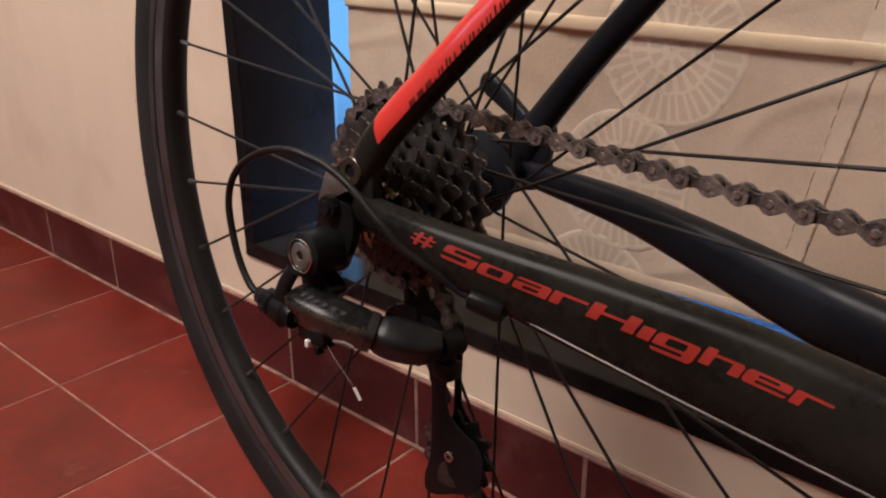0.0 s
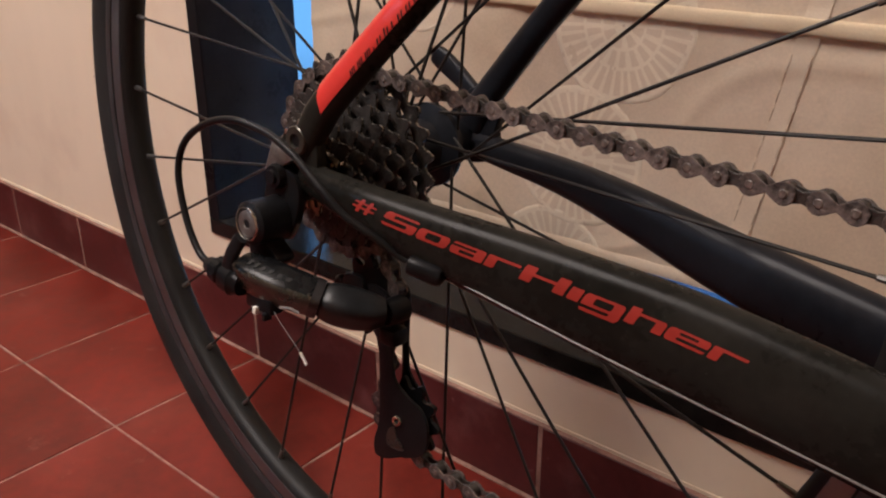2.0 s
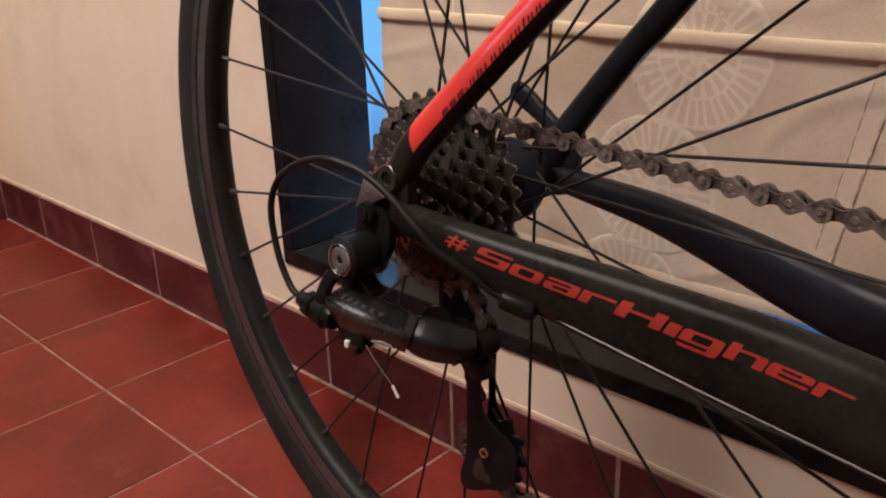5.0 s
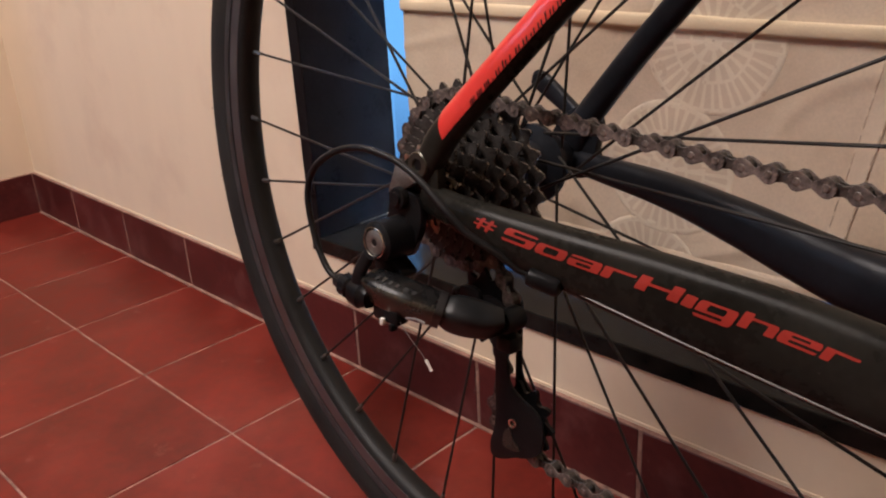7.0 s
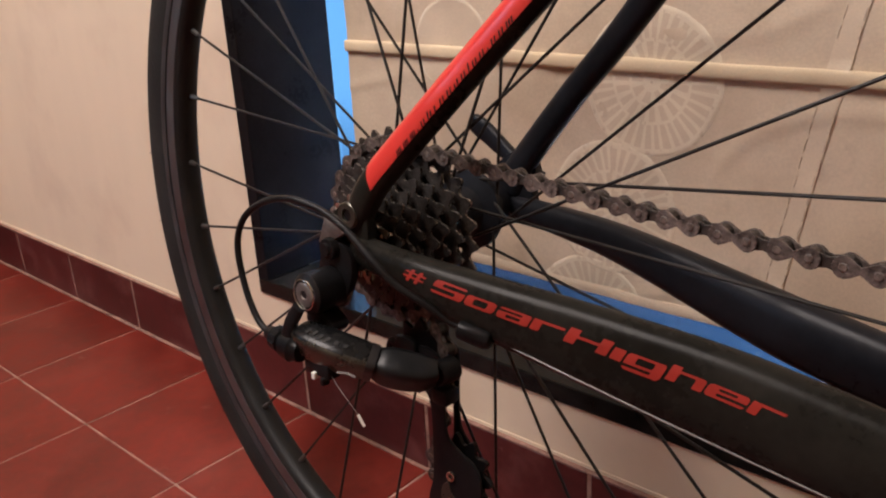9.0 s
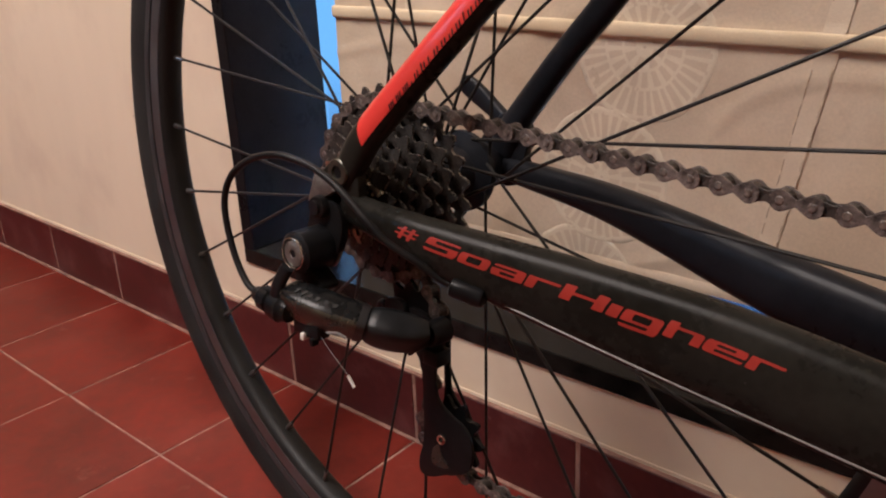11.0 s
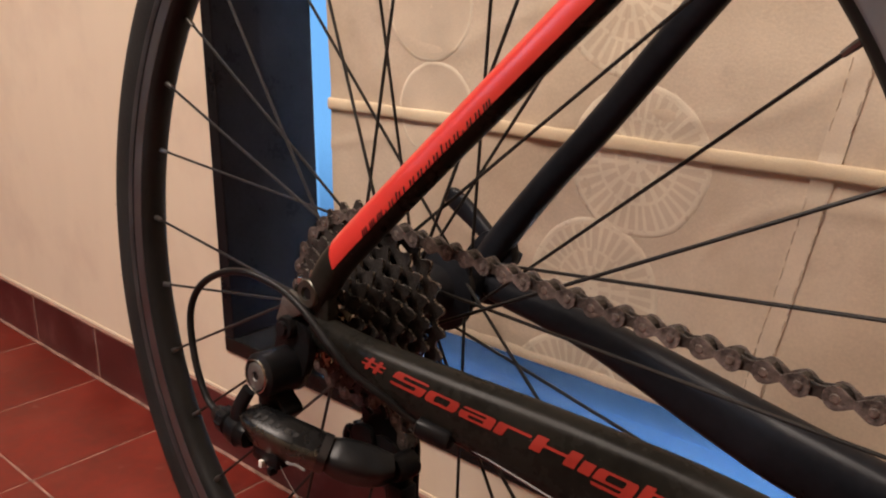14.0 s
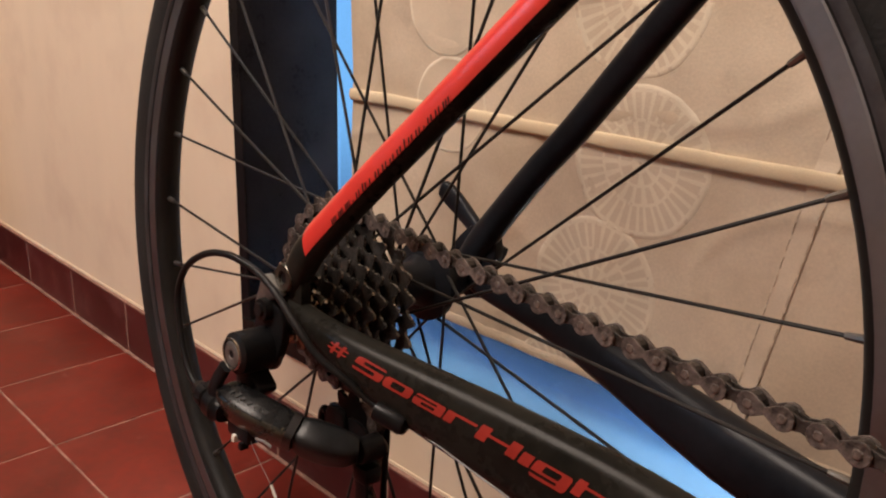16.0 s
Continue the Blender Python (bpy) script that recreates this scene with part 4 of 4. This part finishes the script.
for c in (GUIDE, TENS):
    bm = cog(11, c.y, 0.0026, 0.004)
    bmesh.ops.translate(bm, vec=(c.x, 0, c.z), verts=bm.verts[:])
    for face in bm.faces:
        face.material_index = 0
    part("jockey_wheel", bm, PLASTIC, derailleur, smooth=False)
    bm = bmesh.new()
    lathe(bm, [(0.0016, -0.0452), (0.0030, -0.0456), (0.0034, -0.0450), (0.0034, -0.0440), (0.0016, -0.0440)], 20, (c.x, 0, c.z))
    part("pulley_bolt", bm, BRIGHT, derailleur)
bm = bmesh.new()
box(bm, (0.0500, -0.0560, -0.0880), (0.0620, -0.0440, -0.0780), 0.002)
part("cage_stop", bm, PLASTIC, derailleur)
bm = bmesh.new()
lathe(bm, [(1e-5, -0.0575), (0.0062, -0.0575), (0.0072, -0.0560), (0.0075, -0.0440), (1e-5, -0.0440)], 28, (0.0560, 0, -0.0685), closed=False)
part("cage_pivot", bm, PLASTIC, derailleur, "black cage pivot boss")
# grey plate laid on the cage in place of its see-through cut-out
bm = bmesh.new()
plate(bm, rounded([(0.0490, -0.1475), (0.0535, -0.1440), (0.0560, -0.1500), (0.0620, -0.1560), (0.0520, -0.1585), (0.0480, -0.1560)], 3), -0.0446, -0.0440)
part("cage_opening_patch", bm, GREYMET, derailleur, "grey plate standing in for a cut-out in the cage")
# barrel adjuster, cable arm
part("cable_arm", sweep(bmesh.new(), spline([(-0.0085, -0.1010, -0.0330, 0.0025, 0.0040), (-0.0145, -0.1025, -0.0440, 0.0028, 0.0045), (-0.0170, -0.1020, -0.0540, 0.0040, 0.0060)], 6), 16, 2.6), PLASTIC, derailleur)
part("barrel_adjuster", sweep(bmesh.new(), [(x, -0.1010, z, r, r) for x, z, r in ((-0.0400, -0.0560, 0.0026), (-0.0385, -0.0562, 0.0040), (-0.0345, -0.0566, 0.0044), (-0.0325, -0.0568, 0.0056), (-0.0315, -0.0569, 0.0066),
     (-0.0250, -0.0576, 0.0068), (-0.0240, -0.0577, 0.0056), (-0.0225, -0.0579, 0.0056), (-0.0215, -0.0580, 0.0078), (-0.0130, -0.0590, 0.0082), (-0.0110, -0.0592, 0.0066), (-0.0070, -0.0595, 0.0060))], 16, 2.6), PLASTIC, derailleur, "ribbed black barrel adjuster")
for k in range(10):
    a = 2 * math.pi * k / 10
    part("grip_rib", tube(bmesh.new(), [(-0.0310, -0.1010 + 0.0067 * math.cos(a), -0.0570 + 0.0067 * math.sin(a)), (-0.0255, -0.1010 + 0.0068 * math.cos(a), -0.0576 + 0.0068 * math.sin(a))], 0.0007, 6, smooth=False), PLASTIC, derailleur)
for x, z in ((0.0100, -0.0725), (0.0025, -0.0710)):
    bm = bmesh.new()
    box(bm, (x - 0.0015, -0.1020, z - 0.0021), (x + 0.0015, -0.0970, z + 0.0021), 0.0005)
    part("limit_screw", bm, WHITE if x < 0.005 else PLASTIC, derailleur)
part("inner_cable", tube(bmesh.new(), [(0.010, -0.097, -0.066), (0.020, -0.098, -0.0735), (0.0345, -0.0975, -0.0845)], 0.00022, 6), CABLE_WIRE, derailleur, "frayed bare cable end")
part("cable_crimp", tube(bmesh.new(), [(0.0352, -0.0975, -0.0850), (0.0368, -0.0972, -0.0874), (0.0392, -0.0968, -0.0910)], 0.0009, 8), WHITE, derailleur, "pale crimped cable end cap")
part("inner_cable", tube(bmesh.new(), [(0.0200, -0.0980, -0.0645), (0.0250, -0.1000, -0.0625), (0.0303, -0.1000, -0.0612), (0.0355, -0.0985, -0.0625)], 0.0008, 6), CABLE_WIRE, derailleur, "bend of bare cable")
bm = bmesh.new()
box(bm, (-0.0080, -0.1000, -0.0720), (0.0140, -0.0900, -0.0620), 0.0022)
part("limit_screw_block", bm, PLASTIC, derailleur)

# gear cable housing and bare wire along the chainstay
CABLE = [(-0.0350, -0.1010, -0.0570), (-0.0480, -0.1010, -0.0520), (-0.0610, -0.1000, -0.0350), (-0.0680, -0.0990, -0.0100), (-0.0610, -0.0980, 0.0085), (-0.0415, -0.0970, 0.0215), (-0.0200, -0.0960, 0.0270),
         (-0.0060, -0.0930, 0.0255), (0.0060, -0.0910, 0.0225), (0.0228, -0.0905, 0.0155), (0.0420, -0.0890, 0.0020), (0.0540, -0.0860, -0.0080), (0.0680, -0.0790, -0.0170), (0.0790, -0.0710, -0.0265), (0.0900, -0.0680, -0.0285)]
part("cable_housing", tube(bmesh.new(), CABLE, 0.0020, 12, 8), HOUSING, bicycle, "black gear cable housing looping behind the derailleur")
part("cable_stop", sweep(bmesh.new(), [(x, y, z, r, r) for x, y, z, r in ((0.0868, -0.0735, -0.0268, 0.0036), (0.0878, -0.0732, -0.0270, 0.0050), (0.1020, -0.0690, -0.0298, 0.0055), (0.1040, -0.0684, -0.0302, 0.0046), (0.1050, -0.0682, -0.0303, 0.0022))], 14), PLASTIC, bicycle, "black cable stop under the stay")
part("bare_cable", tube(bmesh.new(), [(0.0970, -0.0668, -0.0288), (0.18, -0.0620, -0.0412), (0.28, -0.0535, -0.0562), (0.40, -0.043, -0.0745)], 0.00050, 6), CABLE_WIRE, bicycle, "bare steel gear cable")

# ---- laid pieces: floor tiles and skirting ----
full = tile_mesh("tile", PITCH - GAP, PITCH - GAP, 0.010, 0.0007, TILE)
first = tile_mesh("tile", PITCH - GAP, WALL_Y - JY - GAP, 0.010, 0.0007, TILE)
i0, i1 = int((LEFT_X - JX) / PITCH) - 1, int((1.2 - JX) / PITCH)
rnd = random.Random(3)
bm = bmesh.new()
for i in range(int((FAR_X - JX) / PITCH) - 1, int((RIGHT_X - JX) / PITCH) + 1):
    x = JX + (i + 0.5) * PITCH
    for j in range(0, int((JY - BACK_Y) / PITCH) + 2):
        if i0 <= i <= i1 and j < 9:
            me, y = (first, (WALL_Y + JY) / 2) if j == 0 else (full, JY - (j - 0.5) * PITCH)
            lay(me, "tile", floor, pose(x + rnd.uniform(-3e-4, 3e-4), y, rnd.uniform(-2e-4, 3e-4), rnd.uniform(-0.08, 0.08), rnd.uniform(-0.08, 0.08), rnd.uniform(-0.1, 0.1)))
        elif j > 0:
            box(bm, (x - (PITCH - GAP) / 2, JY - j * PITCH + GAP / 2, -0.008), (x + (PITCH - GAP) / 2, JY - (j - 1) * PITCH - GAP / 2, 0.0))
tagged(part("far_tiles", bm, TILE, floor, smooth=False), kind="stuff")
SKIRT_H, SKIRT_T = 0.0745, 0.0065
skirting = structure("baseboard", box(bmesh.new(), (LEFT_X, WALL_Y - SKIRT_T + 0.0006, 0), (RIGHT_X, WALL_Y, SKIRT_H + 0.0005)), GROUT, "dark red glazed skirting tiles with pale joints", "baseboard")
sk = tile_mesh("tile", PITCH - 0.0034, SKIRT_H, 0.006, 0.0010, SKIRT)
for i in range(i0, int((RIGHT_X - JX) / PITCH)):
    lay(sk, "tile", skirting, pose(JX + (i + 0.5) * PITCH, WALL_Y - SKIRT_T, SKIRT_H / 2, 90, 0, rnd.uniform(-0.1, 0.1)))
west = structure("baseboard", box(bmesh.new(), (LEFT_X, -0.225, 0), (LEFT_X + SKIRT_T - 0.0006, WALL_Y - SKIRT_T, SKIRT_H + 0.0005)), GROUT, "dark red glazed skirting tiles with pale joints", "baseboard")
for j in range(0, 2):
    lay(sk, "tile", west, pose(LEFT_X + SKIRT_T, WALL_Y - SKIRT_T - (j + 0.5) * PITCH, SKIRT_H / 2, 90, 0, 90))
bm = bmesh.new()
plate(bm, [(LEFT_X, SKIRT_H), (RIGHT_X, SKIRT_H), (RIGHT_X, SKIRT_H + 0.0035), (LEFT_X, SKIRT_H + 0.0035)], WALL_Y - 0.0012, WALL_Y)
structure("trim", box(bmesh.new(), (LEFT_X, WALL_Y - SKIRT_T - 0.0045, -0.001), (RIGHT_X, WALL_Y - SKIRT_T + 0.001, 0.0008)), GROUT, "pale grout line at the foot of the skirting", "trim")
structure("trim", bm, WALL, "thin cream mortar edge on the skirting", "trim")
